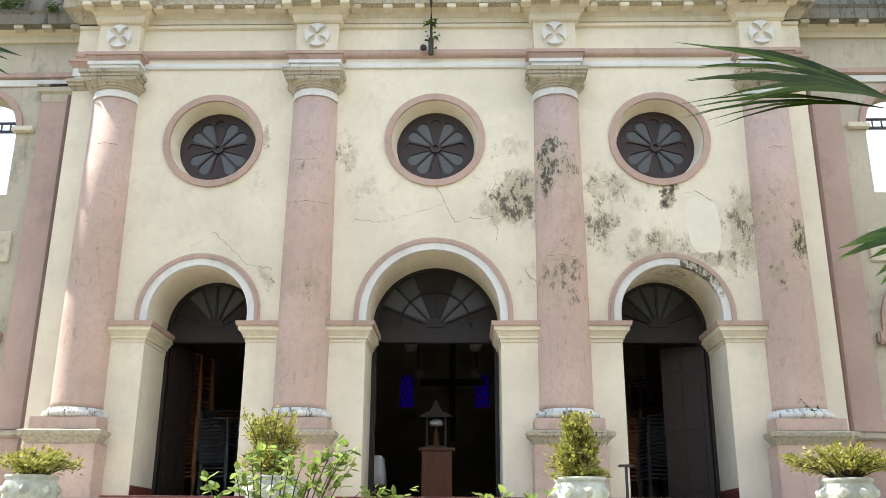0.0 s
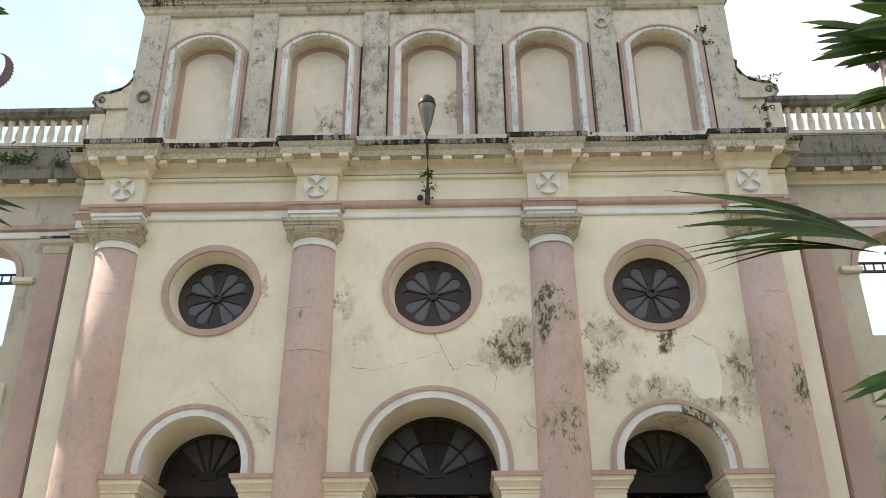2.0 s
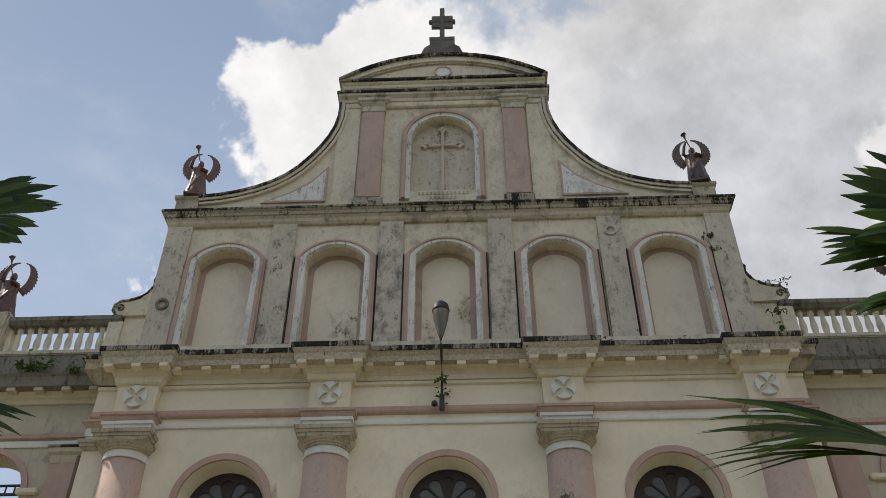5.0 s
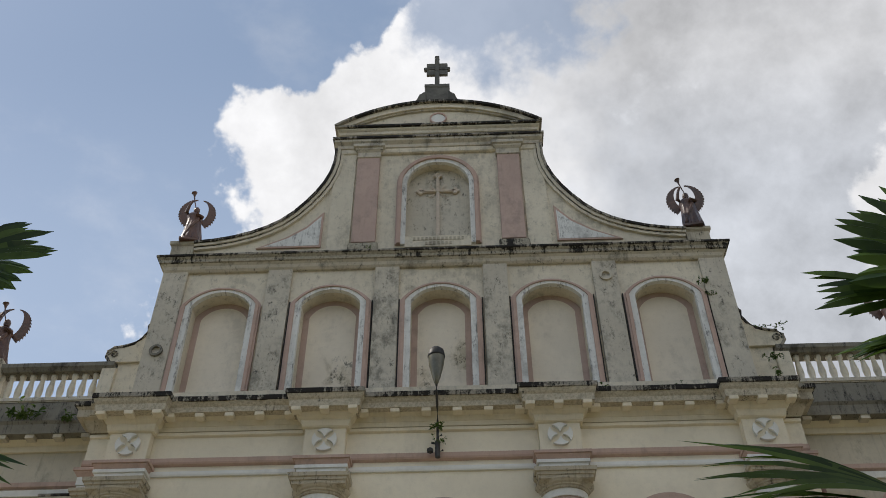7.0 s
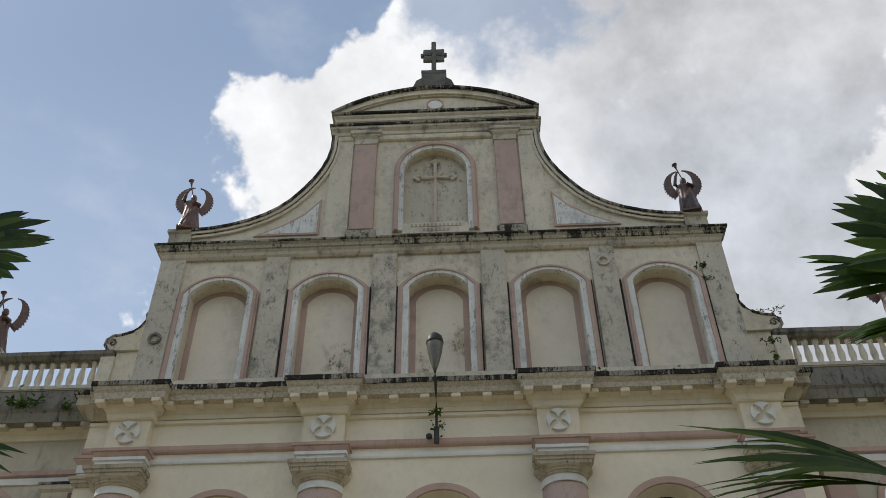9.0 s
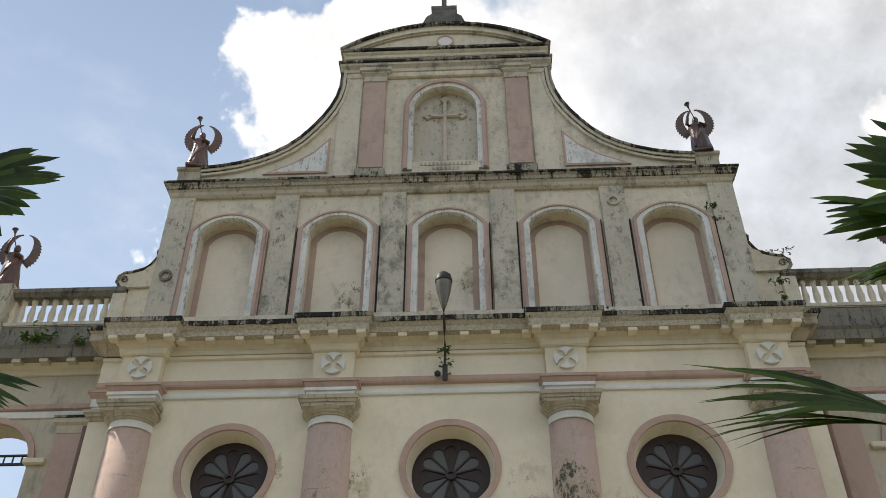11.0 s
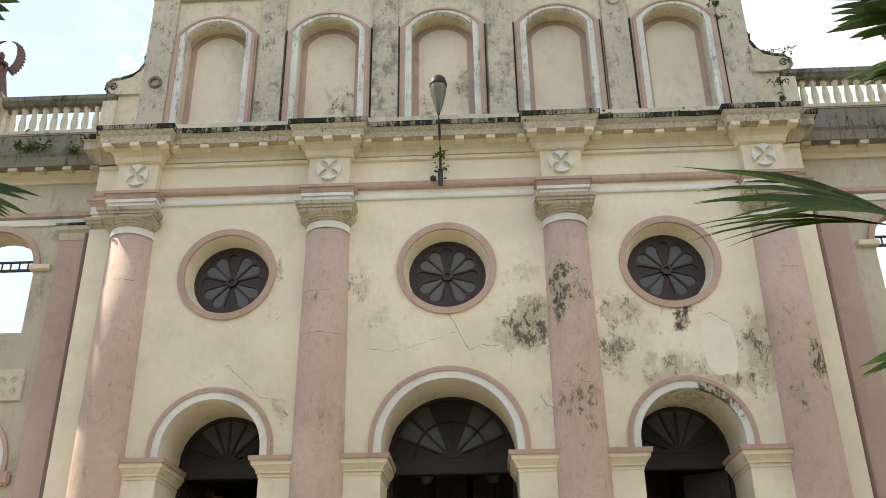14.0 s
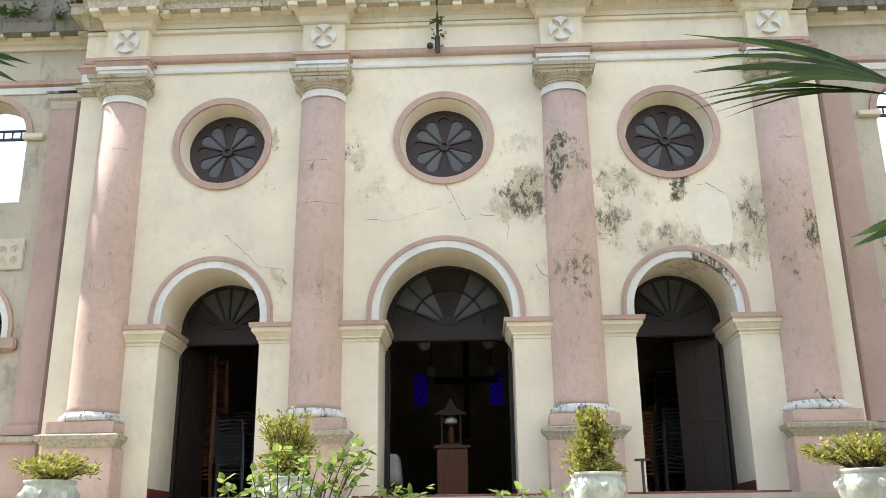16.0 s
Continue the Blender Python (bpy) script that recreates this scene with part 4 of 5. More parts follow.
def wing(s):
    def X(v):
        return s * v

    def flip(loop):
        return [(s * x, z) for x, z in loop]
    w = thing("wing_wall", "cream aisle front with pink pilaster, arched doorway and open window", "wall", "aisle fronts", "structure")
    door = arch_loop(7.63, 0.74, FLOOR, 4.755, 0.74)
    win = arch_loop(7.63, 0.71, 6.87, 8.02, 0.66)
    # screen and pilaster take the plaster colours with shade mixed in
    part("screen", slab(flip(rect(5.78, 9.6, 0.5, 10.0)), [flip(door), flip(win)], WING, WING + 0.45), M_AISLESHADE, w)
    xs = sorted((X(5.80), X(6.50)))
    part("pilaster", Box(xs[0], xs[1], WING - 0.14, WING, 3.25, 8.45, bevel=0.01), M_AISLEPINKSHADE, w, "pink pilaster")
    pipe = part("drainpipe", tube(bmesh.new(), [(X(5.90), WALL + 0.2, 2.05), (X(5.90), WALL + 0.2, 5.3), (X(5.905), WALL + 0.2, 8.42)], 0.05, 12), M_PIPE)
    tagged(pipe, "brown-painted drainpipe in the corner of the church front", "drainpipe", "drainpipes")
    xs = sorted((X(5.80), X(6.62)))
    part("pilaster_base", Box(xs[0], xs[1], WING - 0.2, WING, 2.05, 3.0), M_AISLEPINKSHADE, w)
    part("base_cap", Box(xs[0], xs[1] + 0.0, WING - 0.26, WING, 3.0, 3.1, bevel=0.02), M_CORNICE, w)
    part("base_ring", Box(xs[0], xs[1], WING - 0.19, WING, 3.1, 3.28, bevel=0.02), M_AISLEPINKSHADE, w)
    part("pilaster_cap", moulded([(0.0, 8.45), (0.02, 8.52), (0.02, 8.58), (0.07, 8.62), (0.07, 8.70)], 0.36, WING - 0.14, X(6.14)), M_AISLESHADE, w)
    part("cap_lip", moulded([(0.075, 8.695), (0.085, 8.70), (0.085, 8.74)], 0.36, WING - 0.14, X(6.14)), M_BLACKEDGE, w)
    xs = sorted((X(5.8), X(9.6)))
    part("white_band", run([(WING, 8.80), (WING - 0.03, 8.80), (WING - 0.05, 8.90), (WING, 8.93)], *xs), M_WHITE, w)
    part("pink_band", run([(WING, 8.94), (WING - 0.06, 8.96), (WING - 0.06, 9.04), (WING, 9.06)], *xs), M_PINKTRIM, w)
    part("bed_moulding", run([(WING, 9.62), (WING - 0.05, 9.62), (WING - 0.07, 9.72), (WING - 0.16, 9.80), (WING, 9.82)], *xs), M_CREAM, w)
    part("corona", run([(WING, 9.80), (WING - 0.34, 9.80), (WING - 0.36, 9.97), (WING - 0.40, 10.02), (WING, 10.08)], *xs), M_MOTTLE, w)
    for k in range(8):
        xd = X(6.05 + 0.48 * k)
        part("dentil", Box(xd - 0.075, xd + 0.075, WING - 0.32, WING - 0.17, 9.73, 9.805), M_AISLESHADE, w)
    for x0, x1 in ((6.62, 6.98), (8.30, 8.75)):
        xs = sorted((X(x0), X(x1)))
        part("window_impost", Box(xs[0], xs[1], WING - 0.08, WING + 0.4, 7.96, 8.06, bevel=0.015), M_CREAM, w)
        xs = sorted((X(x0), X(x1 + 0.02)))
        part("door_impost", Box(xs[0], xs[1], WING - 0.1, WING + 0.4, 4.42, 4.62, bevel=0.03), M_PINKTRIM, w)
    o1, o2, o3 = (flip(arch_loop(7.63, 0.74 + d, 4.62, 4.755, 0.74 + d)) for d in (-0.004, 0.105, 0.17))
    part("archivolt", band(o2, o1, WING - 0.035, WING + 0.05), M_WHITE, w)
    part("outer_moulding", band(o3, o2, WING - 0.055, WING + 0.05), M_PINKTRIM, w)
    o1, o2 = (flip(arch_loop(7.63, 0.71 + d, 8.06, 8.07, 0.64 + d)) for d in (-0.004, 0.10))
    part("window_moulding", band(o2, o1, WING - 0.05, WING + 0.05), M_PINKTRIM, w)
    xs = sorted((X(6.92), X(8.34)))
    part("window_rail", Box(xs[0], xs[1], WING + 0.2, WING + 0.24, 8.06, 8.10), M_IRON, w)
    part("window_rail", Box(xs[0], xs[1], WING + 0.2, WING + 0.24, 8.22, 8.25), M_IRON, w)
    for k in range(9):
        xd = X(7.0 + 0.15 * k)
        part("rail_bar", Box(xd - 0.01, xd + 0.01, WING + 0.21, WING + 0.23, 8.08, 8.24), M_IRON, w)
    # plaque with worn relief
    xs = sorted((X(6.70), X(7.45)))
    part("plaque", Box(xs[0], xs[1], WING - 0.04, WING, 5.72, 6.24, bevel=0.015), M_UPPER, w, "weathered relief plaque")
    for k in range(3):
        for zz in (5.88, 6.06):
            cxp = X(6.86 + 0.2 * k)
            part("plaque_curl", tube(bmesh.new(), [(cxp + 0.065 * (1 - q / 16) * math.cos(q * 0.62), WING - 0.045, zz + 0.065 * (1 - q / 16) * math.sin(q * 0.62)) for q in range(13)], 0.012, 6), M_UPPER, w)
    return w


wing(-1)
wing(1)


def balustrade(s):
    b = thing("balustrade", "weathered grey balustrade with turned balusters on the aisle roof", "balustrade", "roof balustrades")
    xs = sorted((s * 5.9, s * 9.6))
    part("base_course", Box(xs[0], xs[1], WING - 0.30, WING + 0.05, 10.06, 10.46, bevel=0.02), M_MOTTLE, b, "mould-blackened base course")
    part("bottom_rail", Box(xs[0], xs[1], WING - 0.32, WING + 0.05, 10.46, 10.56, bevel=0.02), M_GREY, b)
    part("top_rail", run([(WING - 0.28, 11.12), (WING - 0.31, 11.16), (WING - 0.34, 11.19), (WING - 0.34, 11.27), (WING + 0.0, 11.29), (WING + 0.0, 11.12)], *xs), M_MOTTLE, b)
    prof = [(0.062, 10.56), (0.062, 10.60), (0.04, 10.63), (0.058, 10.72), (0.062, 10.80), (0.045, 10.93), (0.036, 11.02), (0.055, 11.05), (0.055, 11.12)]
    bal = lathe(prof, 0, 0, 14)
    firstb = part("baluster", bal, M_UPPER, b, "", True)
    firstb.location = (s * 6.25, WING - 0.16, 0)
    for k in range(1, 17):
        o = new("baluster", firstb.data)
        o.parent, o.location = b, (s * (6.25 + 0.19 * k), WING - 0.16, 0)
    part("end_pier", Box(min(s * 5.86, s * 6.12), max(s * 5.86, s * 6.12), WING - 0.30, WING + 0.02, 10.5, 11.16, bevel=0.01), M_UPPER, b)
    part("end_wall", Box(min(s * 5.2, s * 5.87), max(s * 5.2, s * 5.87), WING - 0.24, WING + 0.0, 9.9, 11.30), M_UPPER, b)
    # volute running down from the upper tier
    pts = [(5.34, 11.28), (5.34, 12.15), (5.42, 12.18), (5.46, 12.08), (5.44, 11.95), (5.52, 11.80), (5.66, 11.68), (5.84, 11.62), (6.0, 11.60), (6.09, 11.52), (6.10, 11.40), (6.02, 11.28)]
    vol = thing("volute", "weathered cream scroll bracket beside the upper tier", "scroll", "scrolls", "structure")
    part("scroll", slab([(s * x, z) for x, z in pts], [], WING - 0.30, WING - 0.05), M_UPPER, vol)
    rim = [(x, z) for x, z in pts[1:]]
    part("rim", tube(bmesh.new(), [(s * x, WING - 0.30, z) for x, z in rim], 0.03, 8), M_BLACKEDGE, vol)
    part("spiral", tube(bmesh.new(), [(s * (5.97 + 0.09 * (1 - t / 14) * math.cos(t * 0.7)), WING - 0.31, 11.44 + 0.09 * (1 - t / 14) * math.sin(t * 0.7)) for t in range(13)], 0.018, 6), M_BLACKEDGE, vol)


balustrade(-1)
balustrade(1)


# angel statues, one plain mesh each
def angel(loc, mirror, turn, scale=1.0):
    bm = bmesh.new()
    n = 28
    prof = [(0.20, 0.0), (0.205, 0.04), (0.19, 0.15), (0.175, 0.30), (0.165, 0.42), (0.15, 0.52), (0.15, 0.60), (0.165, 0.68), (0.13, 0.75), (0.05, 0.78), (0.045, 0.80)]
    loops = []
    for r, z in prof:
        fold = 0.15 * max(0.15, 1 - z / 0.6)
        loops.append([(r * (1 + fold * math.sin(6 * a + z * 7)) * math.cos(a) * 1.05 + 0.05 * (0.5 - z), r * (1 + fold * math.sin(9 * a - z * 4)) * math.sin(a) * 0.85, z) for a in (2 * math.pi * i / n for i in range(n))])
    loft(bm, loops)
    tube(bm, [(-0.13, -0.10, 0.10), (-0.02, -0.14, 0.34), (0.10, -0.10, 0.60)], [0.03, 0.04, 0.03])
    lathe([(0.02, 0.78), (0.055, 0.80), (0.068, 0.85), (0.065, 0.90), (0.04, 0.94), (0.01, 0.95)], 0.0, -0.03, 16, bm)
    tube(bm, [(-0.10, -0.02, 0.70), (-0.19, -0.08, 0.76), (-0.15, -0.14, 0.90), (-0.10, -0.15, 1.02)], [0.05, 0.045, 0.03, 0.025])
    tube(bm, [(0.12, -0.02, 0.70), (0.17, -0.12, 0.62), (0.04, -0.17, 0.66)], [0.05, 0.04, 0.03])
    tube(bm, [(-0.01, -0.10, 0.86), (-0.06, -0.15, 0.99), (-0.09, -0.16, 1.11), (-0.10, -0.17, 1.18), (-0.11, -0.175, 1.22)], [0.010, 0.012, 0.016, 0.035, 0.065])
    for s in (-1, 1):
        m = 15
        rim, inner = [], []
        for i in range(m):
            t = i / (m - 1)
            a = radians(-58 + 142 * t)
            rim.append(Vector((s * (0.02 + 0.35 * math.cos(a)), 0.10 + 0.03 * t, 0.93 + 0.42 * math.sin(a))))
            b = radians(-70 + 152 * t)
            inner.append(Vector((s * (0.03 + 0.19 * math.cos(b)), 0.08 + 0.05 * t, 1.0 + 0.345 * math.sin(b))))
        for i in range(m - 1):
            p0, p1, q0, q1 = inner[i], inner[i + 1], rim[i], rim[i + 1]
            mid = (q0 + q1) / 2 + ((q0 + q1) / 2 - (p0 + p1) / 2) * 0.22 + (q0 - q1) * 0.5
            front = [bm.verts.new(p) for p in (p0, q0, mid, q1, p1)]
            back = [bm.verts.new(p + Vector((0, 0.03, 0))) for p in (p0, q0, mid, q1, p1)]
            bm.faces.new(front)
            bm.faces.new(back[::-1])
            for k in range(5):
                j = (k + 1) % 5
                bm.faces.new((front[k], front[j], back[j], back[k]))
    box(bm, -0.2, 0.2, -0.17, 0.17, -0.05, 0.015, bevel=0.01)
    bmesh.ops.recalc_face_normals(bm, faces=bm.faces)
    st = part("angel_statue", bm, M_BRONZE)
    st.matrix_basis = pose(*loc, 0, 0, turn) @ Matrix.Diagonal((scale * mirror * 0.9, scale, scale * 0.97, 1))
    return tagged(st, "brown winged statue blowing a trumpet on a plinth", "statue", "angel statues")


angel((-5.0, 13.05, 13.94), 1, 12, 1.04)
angel((4.93, 13.05, 13.94), 1, -10, 1.04)
for s in (-1, 1):
    pier = part("statue_pier", Box(s * 8.25 - 0.3, s * 8.25 + 0.3, 13.2, 13.75, 10.0, 11.38, bevel=0.03), M_CORNICE)
    tagged(pier, "weathered pier in the roof balustrade", "pier", "statue piers", "structure")
    angel((s * 8.25, 13.42, 11.42), 1, 10 * -s, 1.05)

# street lamp on the cornice
lamp = thing("wall_lamp", "dark iron lamp with a drop-shaped glass head on a bent pole", "lamp", at=pose(-0.07, 12.9, 0))
part("pole", tube(bmesh.new(), [(0, -0.06, 8.95), (0, -0.06, 9.55), (0, -0.22, 9.8), (0, -0.48, 9.90), (0, -0.54, 9.97), (0, -0.55, 10.03)], 0.022, 10), M_IRON, lamp)
part("bracket_sleeve", tube(bmesh.new(), [(0, -0.06, 8.93), (0, -0.06, 9.22)], 0.042, 10), M_IRON, lamp)
for z, dx in ((9.02, 0.09), (9.16, -0.10), (9.30, 0.07)):
    part("clamp", tube(bmesh.new(), [(0, 0.08, z), (0, -0.06, z), (dx, -0.07, z + 0.03)], 0.02, 8), M_IRON, lamp)
part("insulator", lathe([(0.02, 9.0), (0.05, 9.02), (0.05, 9.07), (0.02, 9.1)], -0.12, -0.07, 10), M_IRON, lamp)
head = part("lamp_head", lathe([(0.025, 9.98), (0.04, 10.02), (0.07, 10.12), (0.12, 10.34), (0.14, 10.50), (0.12, 10.62), (0.06, 10.68), (0.01, 10.70)], 0, -0.55, 20), M_LAMPGLASS, lamp, "dusty glass lamp head", True)
part("cap", lathe([(0.143, 10.50), (0.148, 10.53), (0.128, 10.635), (0.065, 10.70), (0.01, 10.72)], 0, -0.55, 20), M_IRON, head, "", True)

# wall cracks and the repaired patch
CRACKS = (((0.16, 6.48), (0.24, 6.3), (0.31, 6.16), (0.52, 6.24), (0.72, 6.22), (0.87, 6.26), (0.95, 6.05), (0.92, 5.8)),
          ((0.16, 6.48), (-0.1, 6.38), (-0.37, 6.30), (-0.62, 6.21), (-0.86, 6.17), (-1.2, 6.22)),
          ((-3.32, 6.02), (-3.5, 5.88), (-3.66, 5.80), (-3.90, 5.63)), ((-3.32, 6.02), (-3.2, 5.9), (-3.02, 5.74), (-2.8, 5.5), (-2.45, 5.46)),
          ((2.3, 6.75), (2.48, 6.78), (2.7, 6.86), (2.82, 6.7), (2.87, 6.5), (2.74, 6.2)), ((0.0, 6.80), (0.08, 6.66), (0.16, 6.48)),
          ((3.75, 6.62), (3.95, 6.66), (4.2, 6.5)), ((1.35, 5.45), (1.42, 5.3), (1.55, 5.22)))
for line in CRACKS:
    bm, pts = bmesh.new(), []
    for (x0, z0), (x1, z1) in zip(line, line[1:]):
        for k in range(5):
            t = k / 5
            pts.append((x0 + (x1 - x0) * t + random.uniform(-0.012, 0.012), z0 + (z1 - z0) * t + random.uniform(-0.012, 0.012)))
    pts.append(line[-1])
    rings = []
    for i, (x, z) in enumerate(pts):
        w = random.uniform(0.001, 0.0035)
        rings.append([bm.verts.new((x + dx, WALL - 0.003, z + dz)) for dx, dz in ((-w, -w), (w, w))])
    for a, c in zip(rings, rings[1:]):
        bm.faces.new((a[0], c[0], c[1], a[1]))
    part("crack", bm, M_CRACK, wall_front)
for cx, z, a0, a1 in ((COLS[1], 6.40, -150, -25), (COLS[1], 7.08, -140, -70), (COLS[0], 7.35, -100, -50), (COLS[2], 5.55, -130, -60), (COLS[3], 7.25, -110, -60)):
    bm, rings = bmesh.new(), []
    for k in range(25):
        a = radians(a0 + (a1 - a0) * k / 24)
        r, w, zz = 0.379, random.uniform(0.001, 0.0045), z + 0.03 * noise.noise((cx, k * 0.23, z))
        rings.append([bm.verts.new((cx + r * math.cos(a), WALL + 0.06 + r * math.sin(a), zz + s * w)) for s in (-1, 1)])
    for a, c in zip(rings, rings[1:]):
        bm.faces.new((a[0], c[0], c[1], a[1]))
    part("crack", bm, M_CRACK, wall_front)
patch_loop = []
for k in range(48):
    a = 2 * math.pi * k / 48
    c, s_ = math.cos(a), math.sin(a)
    r = 1.0 / (abs(c) ** 3 + abs(s_) ** 3) ** (1 / 3) * (1 + 0.10 * noise.noise((2.3 * c, 2.3 * s_, 0.7)) + 0.03 * noise.noise((9 * c, 9 * s_, 2.0)))
    patch_loop.append((4.02 + 0.25 * r * c - 0.04 * s_, 6.12 + 0.44 * r * s_))
part("repair_patch", slab(patch_loop, [], WALL - 0.004, WALL + 0.01), M_PATCH, wall_front, "smooth pale patch of fresh plaster")


# palms
def fan_leaf(name, parent, stem, hub, aim, normal, radius, spread, count, droop, seed, mat, fused=True, ragged=0.09):
    """Fan leaf: pleated segments from a hub, joined low down and split towards the tips."""
    rng = random.Random(seed)
    bm = bmesh.new()
    hub, aim, normal = Vector(hub), Vector(aim).normalized(), Vector(normal).normalized()
    side = normal.cross(aim).normalized()
    normal = aim.cross(side).normalized()
    for k in range(count):
        t = (k + 0.5) / count * 2 - 1
        a = radians(spread / 2) * t
        d = aim * math.cos(a) + side * math.sin(a)
        q = (side * math.cos(a) - aim * math.sin(a))
        ln = radius * (0.93 + 0.07 * math.cos(a * 1.1)) * rng.uniform(0.95 - ragged, 0.95 + ragged)
        wmax = radius * radians(spread) / count * (0.56 if fused else 0.46)
        hang = droop * rng.uniform(0.5, 1.5)
        rows = []
        bend = rng.gauss(0, 0.03 if fused else 0.07)
        shape = ((0.04, 0.08), (0.30, 0.50), (0.60, 0.98), (0.78, 1.22), (0.90, 0.80), (1.0, 0.04)) if fused else ((0.04, 0.12), (0.25, 0.60), (0.45, 0.95), (0.65, 0.80), (0.85, 0.40), (1.0, 0.02))
        for f, w in shape:
            c = hub + d * (ln * f) + normal * (0.05 * radius * math.sin(3 * f)) - Vector((0, 0, 1)) * (hang * radius * f ** 3) + q * ((rng.uniform(-0.008, 0.008) * f + bend * f * f) * radius)
            rows.append([bm.verts.new(c - q * (wmax * w)), bm.verts.new(c + normal * (wmax * w * 0.5)), bm.verts.new(c + q * (wmax * w))])
        for r0, r1 in zip(rows, rows[1:]):
            bm.faces.new((r0[0], r0[1], r1[1], r1[0]))
            bm.faces.new((r0[1], r0[2], r1[2], r1[1]))
    lf = part(name, bm, mat, parent)
    tube_bm = bmesh.new()
    stem = Vector(stem)
    midp = (stem + hub) / 2 + Vector((0, 0, 0.12))
    tube(tube_bm, [tuple(stem), tuple(midp), tuple(hub)], [0.03, 0.022, 0.016], 8)
    part("leaf_stalk", tube_bm, M_PALM, lf)
    return lf


def palm(x, y, crown, label):
    th = thing("palm_tree", label, "palm tree", "fan palms", at=pose(0, 0, 0))
    prof = [(0.22, -0.05), (0.2, 0.4)] + [(0.15 + 0.012 * (k % 2), 0.4 + (crown - 0.4) * k / 30) for k in range(31)]
    part("trunk", lathe(prof, x, y, 18), M_TWIG, th, "ringed grey-brown trunk", True)
    return th


pr = palm(6.7, 7.2, 6.6, "fan palm with dark green pleated leaves beside the forecourt")
top_r = (6.65, 7.2, 6.6)
fan_leaf("leaf", pr, top_r, (5.62, 7.0, 7.25), (-1.0, -0.1, 0.95), (0.1, -1, 0.25), 1.70, 105, 18, 0.03, 3, M_PALM)
fan_leaf("leaf", pr, top_r, (5.40, 7.25, 7.30), (-1.0, 0.0, 0.16), (0.15, -0.9, 0.5), 1.55, 52, 11, 0.05, 5, M_PALM)
fan_leaf("leaf", pr, top_r, (5.60, 7.4, 6.95), (-1.0, 0.0, 0.0), (0.1, -0.5, 0.9), 1.45, 80, 20, 0.06, 8, M_PALM)
fan_leaf("leaf", pr, (6.65, 7.2, 6.3), (4.02, 6.9, 5.05), (-1.0, -0.05, 0.22), (0.05, -0.8, 0.6), 1.78, 46, 13, 0.05, 9, M_PALM, False, 0.16)
fan_leaf("leaf", pr, (6.65, 7.2, 6.3), (4.02, 6.95, 5.0), (-1.0, 0.0, 0.02), (0.05, -0.7, 0.7), 1.82, 14, 7, 0.05, 19, M_PALM, False, 0.08)
fan_leaf("leaf", pr, (6.65, 7.2, 6.2), (4.70, 6.8, 3.75), (-1.0, 0.0, 0.06), (0.1, -0.6, 0.8), 1.30, 70, 15, 0.16, 11, M_PALM)
fan_leaf("leaf", pr, top_r, (6.9, 7.6, 7.6), (0.4, 0.4, 1.0), (0.0, 1, -0.3), 1.4, 150, 30, 0.1, 12, M_PALM)
fan_leaf("leaf", pr, top_r, (8.0, 7.3, 6.9), (1.0, 0.0, 0.2), (0.0, -0.5, 1.0), 1.4, 150, 30, 0.1, 13, M_PALM)
pl = palm(-6.9, 7.2, 6.9, "fan palm with dark green pleated leaves beside the forecourt")
top_l = (-6.85, 7.2, 6.9)
fan_leaf("leaf", pl, top_l, (-5.17, 7.0, 7.88), (1.0, -0.05, 0.14), (-0.1, -1, 0.3), 1.32, 118, 20, 0.05, 21, M_PALM)
fan_leaf("leaf", pl, (-6.85, 7.2, 6.7), (-5.0, 7.0, 5.72), (1.0, 0.0, -0.12), (0.0, -0.6, 0.8), 1.42, 80, 18, 0.10, 22, M_PALM)
fan_leaf("leaf", pl, top_l, (-7.3, 7.6, 8.0), (-0.5, 0.3, 1.0), (0.0, 1, -0.3), 1.35, 150, 30, 0.1, 23, M_PALM)


# potted shrubs on piers at the foot of the steps
def leaf_blade(bm, base, d, up, ln, w):
    d, up = d.normalized(), up.normalized()
    s = d.cross(up)
    s = s.normalized() if s.length > 1e-4 else Vector((1, 0, 0))
    n = s.cross(d)
    p = [base, base + d * ln * 0.35 + s * w, base + d * ln * 0.75 + s * w * 0.7 - n * ln * 0.06, base + d * ln - n * ln * 0.16, base + d * ln * 0.75 - s * w * 0.7 - n * ln * 0.06, base + d * ln * 0.35 - s * w]
    v = [bm.verts.new(q) for q in p]
    c = bm.verts.new(base + d * ln * 0.5 + n * w * -0.35)
    for i in range(6):
        bm.faces.new((v[i], v[(i + 1) % 6], c))


